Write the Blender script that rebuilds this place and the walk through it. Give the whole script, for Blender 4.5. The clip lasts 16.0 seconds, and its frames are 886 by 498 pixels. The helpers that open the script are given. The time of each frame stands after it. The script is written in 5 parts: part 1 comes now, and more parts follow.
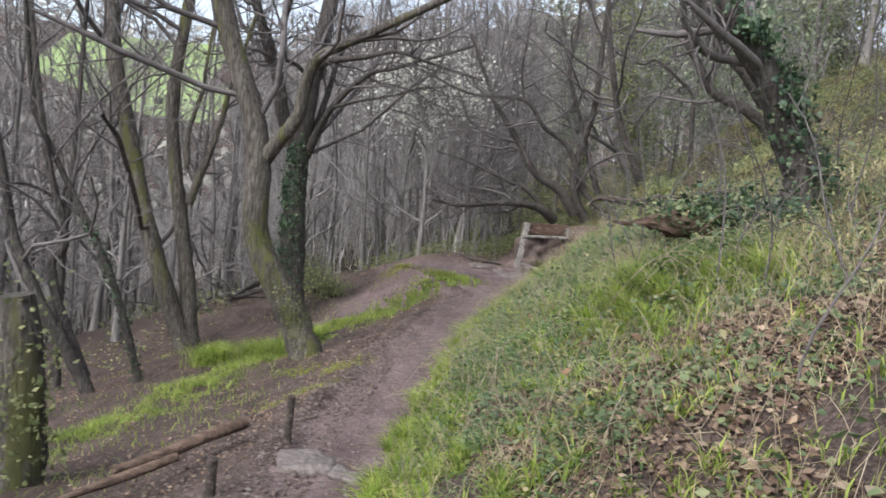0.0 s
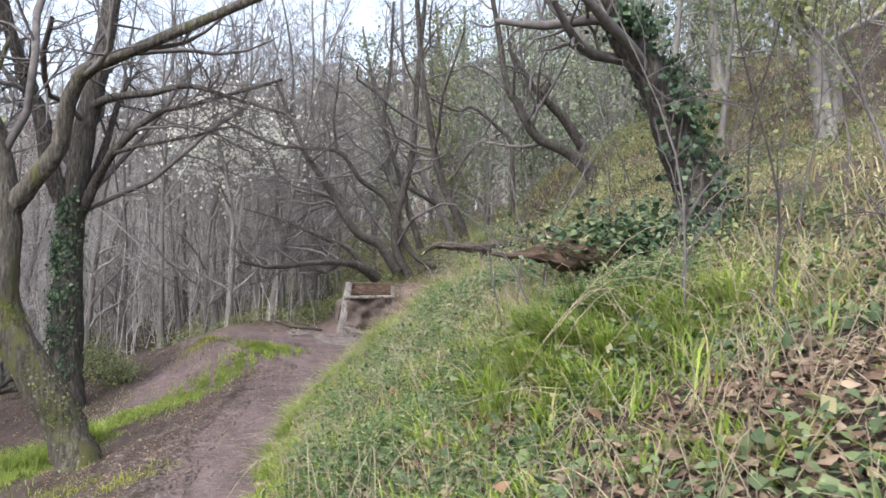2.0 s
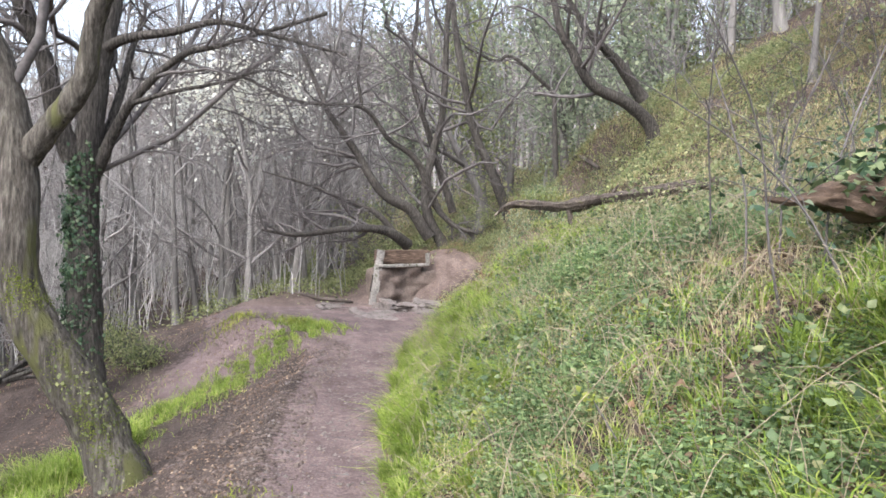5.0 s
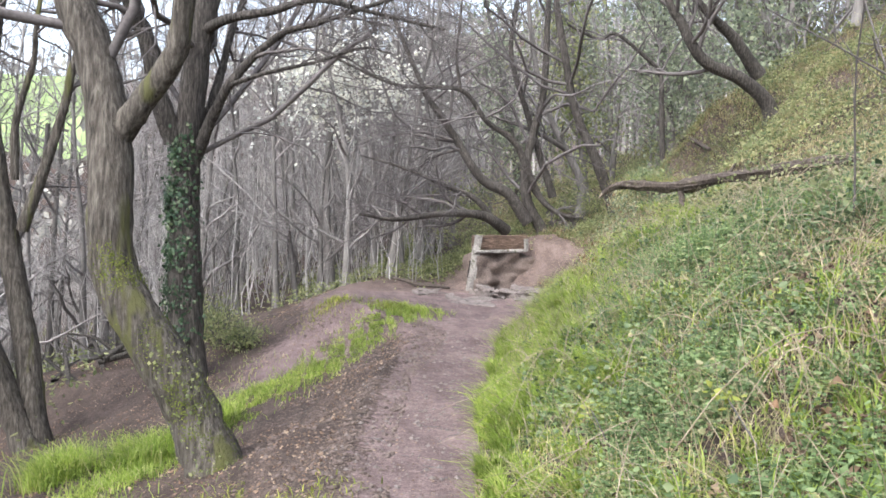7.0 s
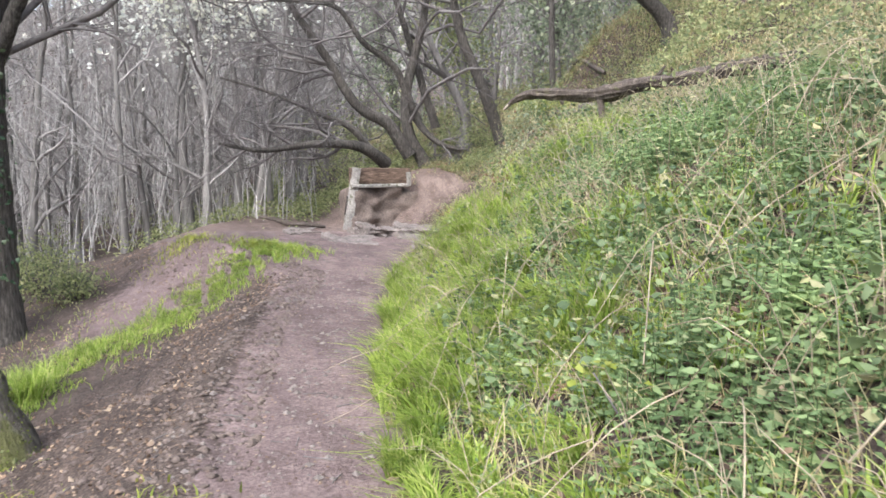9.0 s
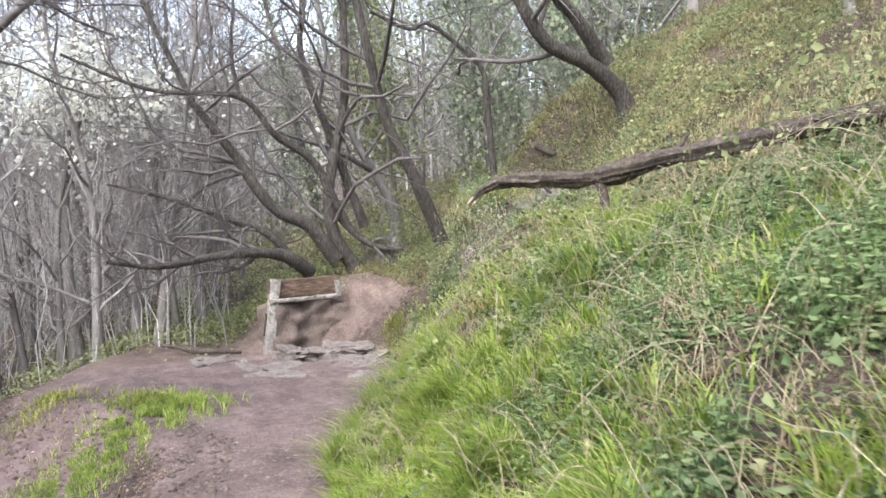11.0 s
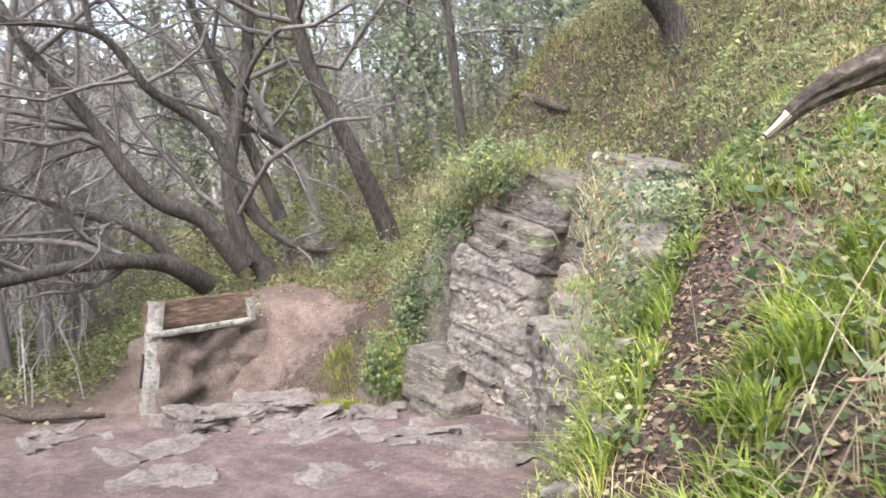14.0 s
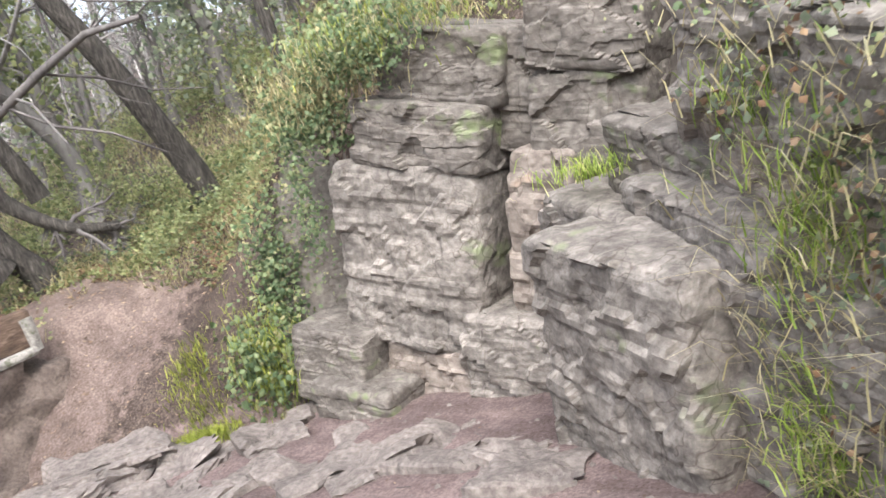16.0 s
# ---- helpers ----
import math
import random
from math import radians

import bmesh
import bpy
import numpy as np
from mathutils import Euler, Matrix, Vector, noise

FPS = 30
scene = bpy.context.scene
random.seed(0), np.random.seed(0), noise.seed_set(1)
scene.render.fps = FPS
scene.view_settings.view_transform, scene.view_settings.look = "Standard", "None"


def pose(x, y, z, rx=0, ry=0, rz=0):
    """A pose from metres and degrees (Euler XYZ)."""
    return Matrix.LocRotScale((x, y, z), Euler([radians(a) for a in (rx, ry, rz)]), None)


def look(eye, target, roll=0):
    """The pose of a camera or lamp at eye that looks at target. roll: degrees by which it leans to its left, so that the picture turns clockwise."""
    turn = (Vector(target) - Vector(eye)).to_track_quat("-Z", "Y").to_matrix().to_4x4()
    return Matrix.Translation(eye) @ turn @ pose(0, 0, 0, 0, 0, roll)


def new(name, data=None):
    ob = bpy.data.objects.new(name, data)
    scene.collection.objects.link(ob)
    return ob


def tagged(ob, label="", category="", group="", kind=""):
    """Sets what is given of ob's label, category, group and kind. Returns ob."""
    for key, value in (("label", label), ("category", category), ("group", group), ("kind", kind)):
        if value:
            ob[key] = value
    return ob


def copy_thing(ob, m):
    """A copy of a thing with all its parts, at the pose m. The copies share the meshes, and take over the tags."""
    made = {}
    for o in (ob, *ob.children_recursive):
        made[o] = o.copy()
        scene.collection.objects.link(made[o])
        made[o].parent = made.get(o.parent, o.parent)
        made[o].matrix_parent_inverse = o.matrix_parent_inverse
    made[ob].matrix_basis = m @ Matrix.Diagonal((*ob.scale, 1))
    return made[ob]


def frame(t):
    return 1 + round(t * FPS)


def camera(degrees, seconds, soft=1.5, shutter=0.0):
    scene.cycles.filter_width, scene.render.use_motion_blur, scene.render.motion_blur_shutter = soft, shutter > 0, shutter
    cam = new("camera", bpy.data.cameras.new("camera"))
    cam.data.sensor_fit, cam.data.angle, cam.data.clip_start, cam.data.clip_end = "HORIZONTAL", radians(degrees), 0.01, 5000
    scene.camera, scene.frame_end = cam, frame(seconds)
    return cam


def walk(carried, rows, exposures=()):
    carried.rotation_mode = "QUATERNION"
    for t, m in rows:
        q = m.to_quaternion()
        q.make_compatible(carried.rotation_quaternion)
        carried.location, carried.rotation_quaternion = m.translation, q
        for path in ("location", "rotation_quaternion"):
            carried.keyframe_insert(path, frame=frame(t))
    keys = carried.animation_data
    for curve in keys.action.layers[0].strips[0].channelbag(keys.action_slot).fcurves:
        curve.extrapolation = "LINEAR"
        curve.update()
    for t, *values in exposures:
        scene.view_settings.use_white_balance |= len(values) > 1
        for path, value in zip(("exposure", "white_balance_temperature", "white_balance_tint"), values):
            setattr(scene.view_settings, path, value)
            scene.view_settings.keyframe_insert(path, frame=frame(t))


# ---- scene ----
cam = camera(57.9, 16.0, soft=1.6, shutter=0.2)
METRES, EYE, TILT, LEAN, TURN = 17.0, 1.5, -5.0, -5.5, 0.0
ROWS = [
    (0.0, 0.0, 0.0, 0.0, 0.0, 0.0, 0.0),
    (0.5, -0.0023, 0.0277, -0.0039, -5.46, -0.12, -1.75),
    (1.0, -0.0056, 0.065, -0.0097, -9.2, 1.43, 0.1),
    (1.5, -0.0044, 0.0957, -0.0083, -13.55, 4.07, 3.69),
    (2.0, -0.0049, 0.1181, -0.0058, -13.34, 4.26, 3.69),
    (2.5, -0.0113, 0.139, -0.0033, -14.01, 4.02, 3.96),
    (3.0, -0.0195, 0.1621, -0.006, -10.27, 3.88, 3.74),
    (3.5, -0.0306, 0.1861, -0.0045, -10.19, 3.73, 2.95),
    (6.0, -0.0499, 0.2509, 0.0024, -15.37, 0.57, 5.84),
    (6.5, -0.0476, 0.2521, 0.0037, -9.34, 1.22, 5.15),
    (7.0, -0.0442, 0.2644, -0.0019, -6.83, 1.57, 4.01),
    (7.5, -0.0419, 0.2891, -0.0081, -11.35, 1.78, 3.63),
    (8.0, -0.0409, 0.3166, -0.0101, -13.05, -0.2, 3.13),
    (8.5, -0.0395, 0.3398, -0.0051, -13.62, -2.36, 4.03),
    (9.0, -0.0365, 0.3683, -0.0148, -15.96, -2.97, 4.74),
    (9.5, -0.0301, 0.4006, -0.0093, -18.38, -3.31, 5.46),
    (10.0, -0.0211, 0.434, -0.0045, -19.24, 2.76, 6.94),
    (12.5, 0.0148, 0.6501, 0.0238, -23.69, 2.38, 10.71),
    (13.0, 0.0225, 0.6963, 0.0275, -22.37, 2.42, 9.06),
    (13.5, 0.0317, 0.7452, 0.0323, -25.3, 1.89, 9.41),
    (14.0, 0.043, 0.7941, 0.0368, -29.58, 0.94, 10.46),
    (14.5, 0.0521, 0.8402, 0.0404, -37.53, -2.5, 13.74),
    (15.0, 0.0625, 0.8851, 0.0401, -40.01, -4.96, 16.38),
    (15.5, 0.077, 0.9261, 0.0424, -41.31, -5.84, 20.51),
    (16.0, 0.0937, 0.9624, 0.0432, -45.95, -8.9, 23.36),
]
exposure_rows = ((0.0, 0.87, 6050, 10), (0.4, 1.32, 6050, 10), (1.0, 1.6, 6050, 10), (2.0, 1.19, 6050, 10), (3.0, 1.47, 6050, 10), (6.0, 1.57, 6050, 10), (10.0, 1.72, 6000, 9), (12.5, 1.69, 6150, 9), (14.5, 1.92, 6200, 10), (16.0, 1.9, 6150, 8))
walk(cam, [(t, pose(0, 0, EYE, TILT, LEAN, TURN) @ pose(METRES * x, METRES * y, METRES * z, 90 + pitch, roll, yaw)) for t, x, y, z, yaw, pitch, roll in ROWS], exposure_rows)

# ---- daylight: an overcast sky and a veiled sun ----
world = bpy.data.worlds.new("overcast")
scene.world = world
world.use_nodes = True
wn, wl = world.node_tree.nodes, world.node_tree.links
sky = wn.new("ShaderNodeTexSky")
sky.sky_type, sky.sun_disc = "NISHITA", False
sky.sun_elevation, sky.sun_rotation = radians(50), radians(225)
sky.air_density, sky.dust_density, sky.ozone_density = 1.0, 4.0, 1.0
grey = wn.new("ShaderNodeHueSaturation")
grey.inputs["Saturation"].default_value = 0.5
wl.new(sky.outputs[0], grey.inputs["Color"])
wl.new(grey.outputs[0], wn["Background"].inputs[0])
wn["Background"].inputs[1].default_value = 0.2
sun = new("sun", bpy.data.lights.new("sun", "SUN"))
sun.data.energy, sun.data.angle, sun.data.color = 0.7, radians(40), (1.0, 0.985, 0.96)
sun.matrix_world = look((0, 0, 30), (15, 21, 0))


# ---- materials ----
def nodes_of(name):
    m = bpy.data.materials.new(name)
    m.use_nodes = True
    return m, m.node_tree.nodes, m.node_tree.links, m.node_tree.nodes["Principled BSDF"]


def noise_node(n, l, coord, scale, detail=4.0, rough=0.6):
    t = n.new("ShaderNodeTexNoise")
    t.inputs["Scale"].default_value, t.inputs["Detail"].default_value, t.inputs["Roughness"].default_value = scale, detail, rough
    l.new(coord, t.inputs["Vector"])
    return t.outputs["Fac"]


def ramp_node(n, l, fac, stops):
    r = n.new("ShaderNodeValToRGB")
    while len(r.color_ramp.elements) < len(stops):
        r.color_ramp.elements.new(0.5)
    for e, (p, c) in zip(r.color_ramp.elements, stops):
        e.position, e.color = p, (*c, 1)
    l.new(fac, r.inputs[0])
    return r.outputs[0]


def mix_node(n, l, fac, a, b, kind="MIX"):
    m = n.new("ShaderNodeMix")
    m.data_type, m.blend_type = "RGBA", kind
    for value, socket in ((fac, m.inputs[0]), (a, m.inputs[6]), (b, m.inputs[7])):
        if isinstance(value, (int, float)):
            socket.default_value = value
        elif isinstance(value, tuple):
            socket.default_value = (*value, 1)
        else:
            l.new(value, socket)
    return m.outputs[2]


def bump_node(n, l, height, shader, strength, distance):
    b = n.new("ShaderNodeBump")
    b.inputs["Strength"].default_value, b.inputs["Distance"].default_value = strength, distance
    l.new(height, b.inputs["Height"])
    l.new(b.outputs[0], shader.inputs["Normal"])


def earthy(name, dark, mid, light, big, small, rough=0.9, bump=0.6, depth=0.02, speck=None, stretch=None, each=None, joints=None):
    """Soil, rock or bark: stains at a large scale, grain at a small one."""
    m, n, l, s = nodes_of(name)
    coord = n.new("ShaderNodeTexCoord").outputs["Object"]
    if stretch:
        mp = n.new("ShaderNodeMapping")
        mp.inputs["Scale"].default_value = stretch
        l.new(coord, mp.inputs[0])
        coord = mp.outputs[0]
    a, b = noise_node(n, l, coord, big, 5), noise_node(n, l, coord, small, 6, 0.7)
    col = ramp_node(n, l, b, [(0.28, dark), (0.5, mid), (0.72, light)])
    tone = ramp_node(n, l, a, [(0.3, (0.62, 0.6, 0.58)), (0.7, (1.2, 1.17, 1.12))])
    col = mix_node(n, l, 1.0, col, tone, "MULTIPLY")
    if speck:
        c = noise_node(n, l, coord, speck[1], 3, 0.6)
        f = ramp_node(n, l, c, [(speck[2], (0, 0, 0)), (speck[2] + 0.07, (1, 1, 1))])
        col = mix_node(n, l, f, col, speck[0])
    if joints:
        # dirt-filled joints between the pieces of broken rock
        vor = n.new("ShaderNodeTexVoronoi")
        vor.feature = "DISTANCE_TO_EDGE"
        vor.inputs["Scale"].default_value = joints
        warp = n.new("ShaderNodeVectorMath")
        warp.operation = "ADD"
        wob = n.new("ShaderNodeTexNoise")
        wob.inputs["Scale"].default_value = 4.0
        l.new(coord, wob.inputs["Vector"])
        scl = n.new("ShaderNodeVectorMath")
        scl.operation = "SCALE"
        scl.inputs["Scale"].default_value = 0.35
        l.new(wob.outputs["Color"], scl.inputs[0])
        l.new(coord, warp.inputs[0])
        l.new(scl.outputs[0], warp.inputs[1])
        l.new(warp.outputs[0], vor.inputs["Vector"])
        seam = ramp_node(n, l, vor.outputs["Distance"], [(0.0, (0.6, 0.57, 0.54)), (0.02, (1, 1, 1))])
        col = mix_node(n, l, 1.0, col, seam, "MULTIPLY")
    if each:
        # every stem has its own tone
        add = n.new("ShaderNodeMath")
        add.operation = "ADD"
        l.new(n.new("ShaderNodeNewGeometry").outputs["Random Per Island"], add.inputs[0])
        l.new(n.new("ShaderNodeObjectInfo").outputs["Random"], add.inputs[1])
        half = n.new("ShaderNodeMath")
        half.operation, half.inputs[1].default_value = "MULTIPLY", 0.5
        l.new(add.outputs[0], half.inputs[0])
        col = mix_node(n, l, 1.0, col, ramp_node(n, l, half.outputs[0], [(0.15, each[0]), (0.85, each[1])]), "MULTIPLY")
    l.new(col, s.inputs["Base Color"])
    s.inputs["Roughness"].default_value = rough
    s.inputs["Specular IOR Level"].default_value = 0.25
    bump_node(n, l, b, s, bump, depth)
    return m


def leafy(name, stops, rough=0.55, through_light=0.3):
    """Blades and leaves: each one its own tint, some light coming through."""
    m, n, l, s = nodes_of(name)
    r = n.new("ShaderNodeNewGeometry").outputs["Random Per Island"]
    col = ramp_node(n, l, r, stops)
    coord = n.new("ShaderNodeTexCoord").outputs["Object"]
    patch = ramp_node(n, l, noise_node(n, l, coord, 0.9, 3), [(0.3, (0.7, 0.72, 0.7)), (0.7, (1.2, 1.18, 1.1))])
    col = mix_node(n, l, 1.0, col, patch, "MULTIPLY")
    blot = ramp_node(n, l, noise_node(n, l, coord, 5.5, 3), [(0.35, (0.78, 0.8, 0.8)), (0.68, (1.18, 1.14, 1.02))])
    col = mix_node(n, l, 1.0, col, blot, "MULTIPLY")
    l.new(col, s.inputs["Base Color"])
    s.inputs["Roughness"].default_value = rough
    s.inputs["Specular IOR Level"].default_value = 0.3
    tr = n.new("ShaderNodeBsdfTranslucent")
    l.new(col, tr.inputs[0])
    mx = n.new("ShaderNodeMixShader")
    mx.inputs[0].default_value = through_light
    l.new(s.outputs[0], mx.inputs[1])
    l.new(tr.outputs[0], mx.inputs[2])
    l.new(mx.outputs[0], n["Material Output"].inputs[0])
    return m


def land_material():
    """Soil, trodden earth and red earth, blended where the ground's own attributes say so, with ragged borders."""
    m, n, l, s = nodes_of("woodland_ground")
    coord = n.new("ShaderNodeTexCoord").outputs["Object"]
    fine, mid, big, grit = noise_node(n, l, coord, 48, 6, 0.7), noise_node(n, l, coord, 9, 5, 0.65), noise_node(n, l, coord, 1.3, 4), noise_node(n, l, coord, 85, 3, 0.6)

    def share(name):
        a = n.new("ShaderNodeAttribute")
        a.attribute_name = name
        add = n.new("ShaderNodeMath")
        add.operation = "ADD"
        l.new(a.outputs["Fac"], add.inputs[0])
        l.new(mid, add.inputs[1])
        return ramp_node(n, l, add.outputs[0], [(0.8, (0, 0, 0)), (1.1, (1, 1, 1))])

    soil = ramp_node(n, l, fine, [(0.34, (0.024, 0.018, 0.015)), (0.5, (0.072, 0.055, 0.046)), (0.66, (0.15, 0.119, 0.1))])
    path = ramp_node(n, l, fine, [(0.27, (0.072, 0.052, 0.049)), (0.5, (0.157, 0.119, 0.113)), (0.73, (0.252, 0.2, 0.191))])
    red = ramp_node(n, l, fine, [(0.3, (0.07, 0.05, 0.042)), (0.5, (0.14, 0.108, 0.094)), (0.7, (0.23, 0.184, 0.161))])
    col = mix_node(n, l, share("trodden"), soil, path)
    col = mix_node(n, l, share("reddish"), col, red)
    col = mix_node(n, l, 1.0, col, ramp_node(n, l, big, [(0.3, (0.72, 0.7, 0.7)), (0.7, (1.18, 1.17, 1.16))]), "MULTIPLY")
    col = mix_node(n, l, 1.0, col, ramp_node(n, l, mid, [(0.35, (0.78, 0.76, 0.75)), (0.65, (1.12, 1.12, 1.12))]), "MULTIPLY")
    lengthways = n.new("ShaderNodeMapping")
    lengthways.inputs["Scale"].default_value = (3.2, 0.7, 1)
    l.new(coord, lengthways.inputs[0])
    streak = noise_node(n, l, lengthways.outputs[0], 1.6, 4, 0.55)
    col = mix_node(n, l, 1.0, col, ramp_node(n, l, streak, [(0.32, (0.76, 0.74, 0.73)), (0.68, (1.24, 1.21, 1.2))]), "MULTIPLY")
    col = mix_node(n, l, ramp_node(n, l, grit, [(0.68, (0, 0, 0)), (0.75, (1, 1, 1))]), col, (0.34, 0.305, 0.285))
    l.new(col, s.inputs["Base Color"])
    s.inputs["Roughness"].default_value = 0.95
    s.inputs["Specular IOR Level"].default_value = 0.2
    h = n.new("ShaderNodeMath")
    h.operation = "ADD"
    l.new(fine, h.inputs[0])
    l.new(mid, h.inputs[1])
    bump_node(n, l, h.outputs[0], s, 0.9, 0.02)
    return m


M_LAND = land_material()
M_BARK = earthy("grey_brown_bark", (0.012, 0.011, 0.01), (0.075, 0.067, 0.06), (0.19, 0.172, 0.155), 2.5, 34, bump=1.0, depth=0.06, stretch=(1, 1, 0.16))
M_MOSSY = earthy("mossy_bark", (0.014, 0.012, 0.01), (0.12, 0.106, 0.09), (0.29, 0.264, 0.23), 2.0, 30, bump=1.0, depth=0.07, speck=((0.125, 0.122, 0.05), 3.4, 0.54), stretch=(1, 1, 0.16))
# background stems: bark lightened to carry the haze between the trees
M_POLE = earthy("hazy_pole_bark", (0.13, 0.122, 0.118), (0.235, 0.222, 0.215), (0.36, 0.343, 0.333), 0.7, 12, bump=0.5, depth=0.01, stretch=(1, 1, 0.2), each=((0.4, 0.39, 0.38), (1.15, 1.15, 1.14)))
# distance haze put into the bark colour, far paler than the near twigs
M_HAZE = earthy("hazy_twig_bark", (0.21, 0.2, 0.197), (0.44, 0.424, 0.418), (0.56, 0.542, 0.535), 0.7, 12, bump=0.3, depth=0.006, each=((0.55, 0.54, 0.53), (1.2, 1.2, 1.2)))
# twigs of the background trees, haze mixed into their lighter grey
M_HAZY_BRUSH = earthy("hazy_grey_brown_twig_bark", (0.18, 0.17, 0.168), (0.3, 0.285, 0.282), (0.42, 0.402, 0.397), 0.7, 12, bump=0.3, depth=0.006, each=((0.55, 0.54, 0.53), (1.2, 1.2, 1.2)))
M_TWIG = earthy("twig_bark", (0.065, 0.058, 0.058), (0.128, 0.116, 0.114), (0.19, 0.174, 0.172), 1.0, 9, bump=0.2, depth=0.005)
M_ROT = earthy("rotten_wood", (0.035, 0.024, 0.018), (0.11, 0.075, 0.056), (0.24, 0.175, 0.135), 3, 26, bump=1.0, depth=0.025, stretch=(0.2, 1, 1))
M_LOG = earthy("weathered_log", (0.025, 0.02, 0.018), (0.078, 0.063, 0.054), (0.2, 0.172, 0.15), 3, 30, bump=1.0, depth=0.02, speck=((0.13, 0.13, 0.06), 3, 0.62))
M_PALEWOOD = earthy("bare_pale_wood", (0.3, 0.24, 0.17), (0.45, 0.39, 0.3), (0.6, 0.55, 0.46), 4, 40, bump=0.4, depth=0.01)
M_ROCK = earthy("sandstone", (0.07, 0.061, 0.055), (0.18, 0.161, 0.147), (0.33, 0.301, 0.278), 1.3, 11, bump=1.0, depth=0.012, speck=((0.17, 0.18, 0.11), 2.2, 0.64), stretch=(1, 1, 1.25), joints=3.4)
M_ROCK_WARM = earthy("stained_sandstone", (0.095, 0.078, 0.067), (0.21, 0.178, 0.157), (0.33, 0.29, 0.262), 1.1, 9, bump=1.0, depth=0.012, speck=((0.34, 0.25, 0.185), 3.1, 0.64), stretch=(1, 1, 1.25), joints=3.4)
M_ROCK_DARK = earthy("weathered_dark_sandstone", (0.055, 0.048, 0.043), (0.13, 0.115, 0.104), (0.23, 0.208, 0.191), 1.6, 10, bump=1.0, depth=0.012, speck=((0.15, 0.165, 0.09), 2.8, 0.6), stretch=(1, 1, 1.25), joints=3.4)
M_CONCRETE = earthy("old_concrete", (0.15, 0.138, 0.126), (0.27, 0.252, 0.235), (0.37, 0.35, 0.328), 3, 24, bump=0.8, depth=0.02, speck=((0.13, 0.125, 0.09), 7, 0.58))
M_EARTH = earthy("bare_reddish_earth", (0.08, 0.062, 0.053), (0.155, 0.122, 0.107), (0.235, 0.19, 0.167), 2.2, 26, bump=1.0, depth=0.03)
M_STONE = earthy("path_stone", (0.09, 0.075, 0.069), (0.175, 0.151, 0.141), (0.27, 0.239, 0.225), 3, 22, bump=0.9, depth=0.02)
M_IRON = earthy("rusty_black_iron", (0.015, 0.014, 0.013), (0.03, 0.026, 0.024), (0.06, 0.045, 0.035), 6, 40, rough=0.6, bump=0.3, depth=0.003)
M_GRASS = leafy("spring_grass", [(0.0, (0.14, 0.2, 0.04)), (0.35, (0.24, 0.335, 0.06)), (0.7, (0.36, 0.46, 0.1)), (0.9, (0.46, 0.5, 0.17)), (1.0, (0.54, 0.47, 0.28))], 0.65, 0.5)
M_DRY = leafy("dry_grass", [(0.0, (0.27, 0.225, 0.125)), (0.5, (0.42, 0.36, 0.215)), (1.0, (0.56, 0.5, 0.34))], 0.75, 0.4)
M_NETTLE = leafy("nettle_leaves", [(0.0, (0.085, 0.135, 0.058)), (0.35, (0.15, 0.218, 0.1)), (0.75, (0.225, 0.305, 0.148)), (0.94, (0.31, 0.39, 0.205)), (1.0, (0.37, 0.36, 0.22))], 0.85, 0.48)
M_BRAMBLE = leafy("bramble_leaves", [(0.0, (0.07, 0.105, 0.055)), (0.5, (0.13, 0.175, 0.09)), (0.85, (0.21, 0.245, 0.13)), (1.0, (0.34, 0.3, 0.18))], 0.6, 0.3)
# lighter than ivy really is: haze over the hillside trees is in the colour
M_HOLLY = leafy("haze_lightened_evergreen_leaves", [(0.0, (0.18, 0.215, 0.165)), (0.4, (0.29, 0.335, 0.255)), (0.8, (0.4, 0.445, 0.345)), (1.0, (0.5, 0.53, 0.41))], 0.85, 0.55)
M_IVY = leafy("ivy_leaves", [(0.0, (0.025, 0.05, 0.028)), (0.5, (0.05, 0.09, 0.05)), (0.9, (0.11, 0.155, 0.09)), (1.0, (0.2, 0.23, 0.16))], 0.45, 0.15)
M_LITTER = leafy("fallen_leaves", [(0.0, (0.07, 0.044, 0.033)), (0.4, (0.15, 0.098, 0.074)), (0.8, (0.24, 0.168, 0.128)), (1.0, (0.37, 0.285, 0.22))], 0.8, 0.15)
M_RUST = leafy("rusty_dead_leaves", [(0.0, (0.12, 0.065, 0.04)), (0.5, (0.21, 0.125, 0.08)), (1.0, (0.32, 0.22, 0.15))], 0.85, 0.15)
M_BLOSSOM = leafy("white_blossom", [(0.0, (0.8, 0.8, 0.79)), (1.0, (0.9, 0.9, 0.9))], 0.6, 0.4)
M_SHRUB = leafy("young_shrub_leaves", [(0.0, (0.15, 0.18, 0.09)), (0.5, (0.26, 0.29, 0.145)), (1.0, (0.42, 0.42, 0.24))], 0.8, 0.5)
M_MOSS = leafy("yellow_green_moss", [(0.0, (0.14, 0.17, 0.03)), (0.6, (0.25, 0.28, 0.05)), (1.0, (0.36, 0.37, 0.09))], 0.8, 0.3)
M_TRUNK_MOSS = leafy("olive_bark_moss", [(0.0, (0.075, 0.095, 0.02)), (0.6, (0.14, 0.165, 0.035)), (1.0, (0.22, 0.24, 0.06))], 0.9, 0.2)
M_STEM = earthy("dry_stems", (0.22, 0.18, 0.125), (0.34, 0.285, 0.21), (0.46, 0.4, 0.3), 3, 20, bump=0.2, depth=0.004)
M_FIELD = earthy("far_meadow", (0.19, 0.26, 0.11), (0.25, 0.33, 0.14), (0.3, 0.38, 0.17), 0.02, 0.3, bump=0.1, depth=0.05)
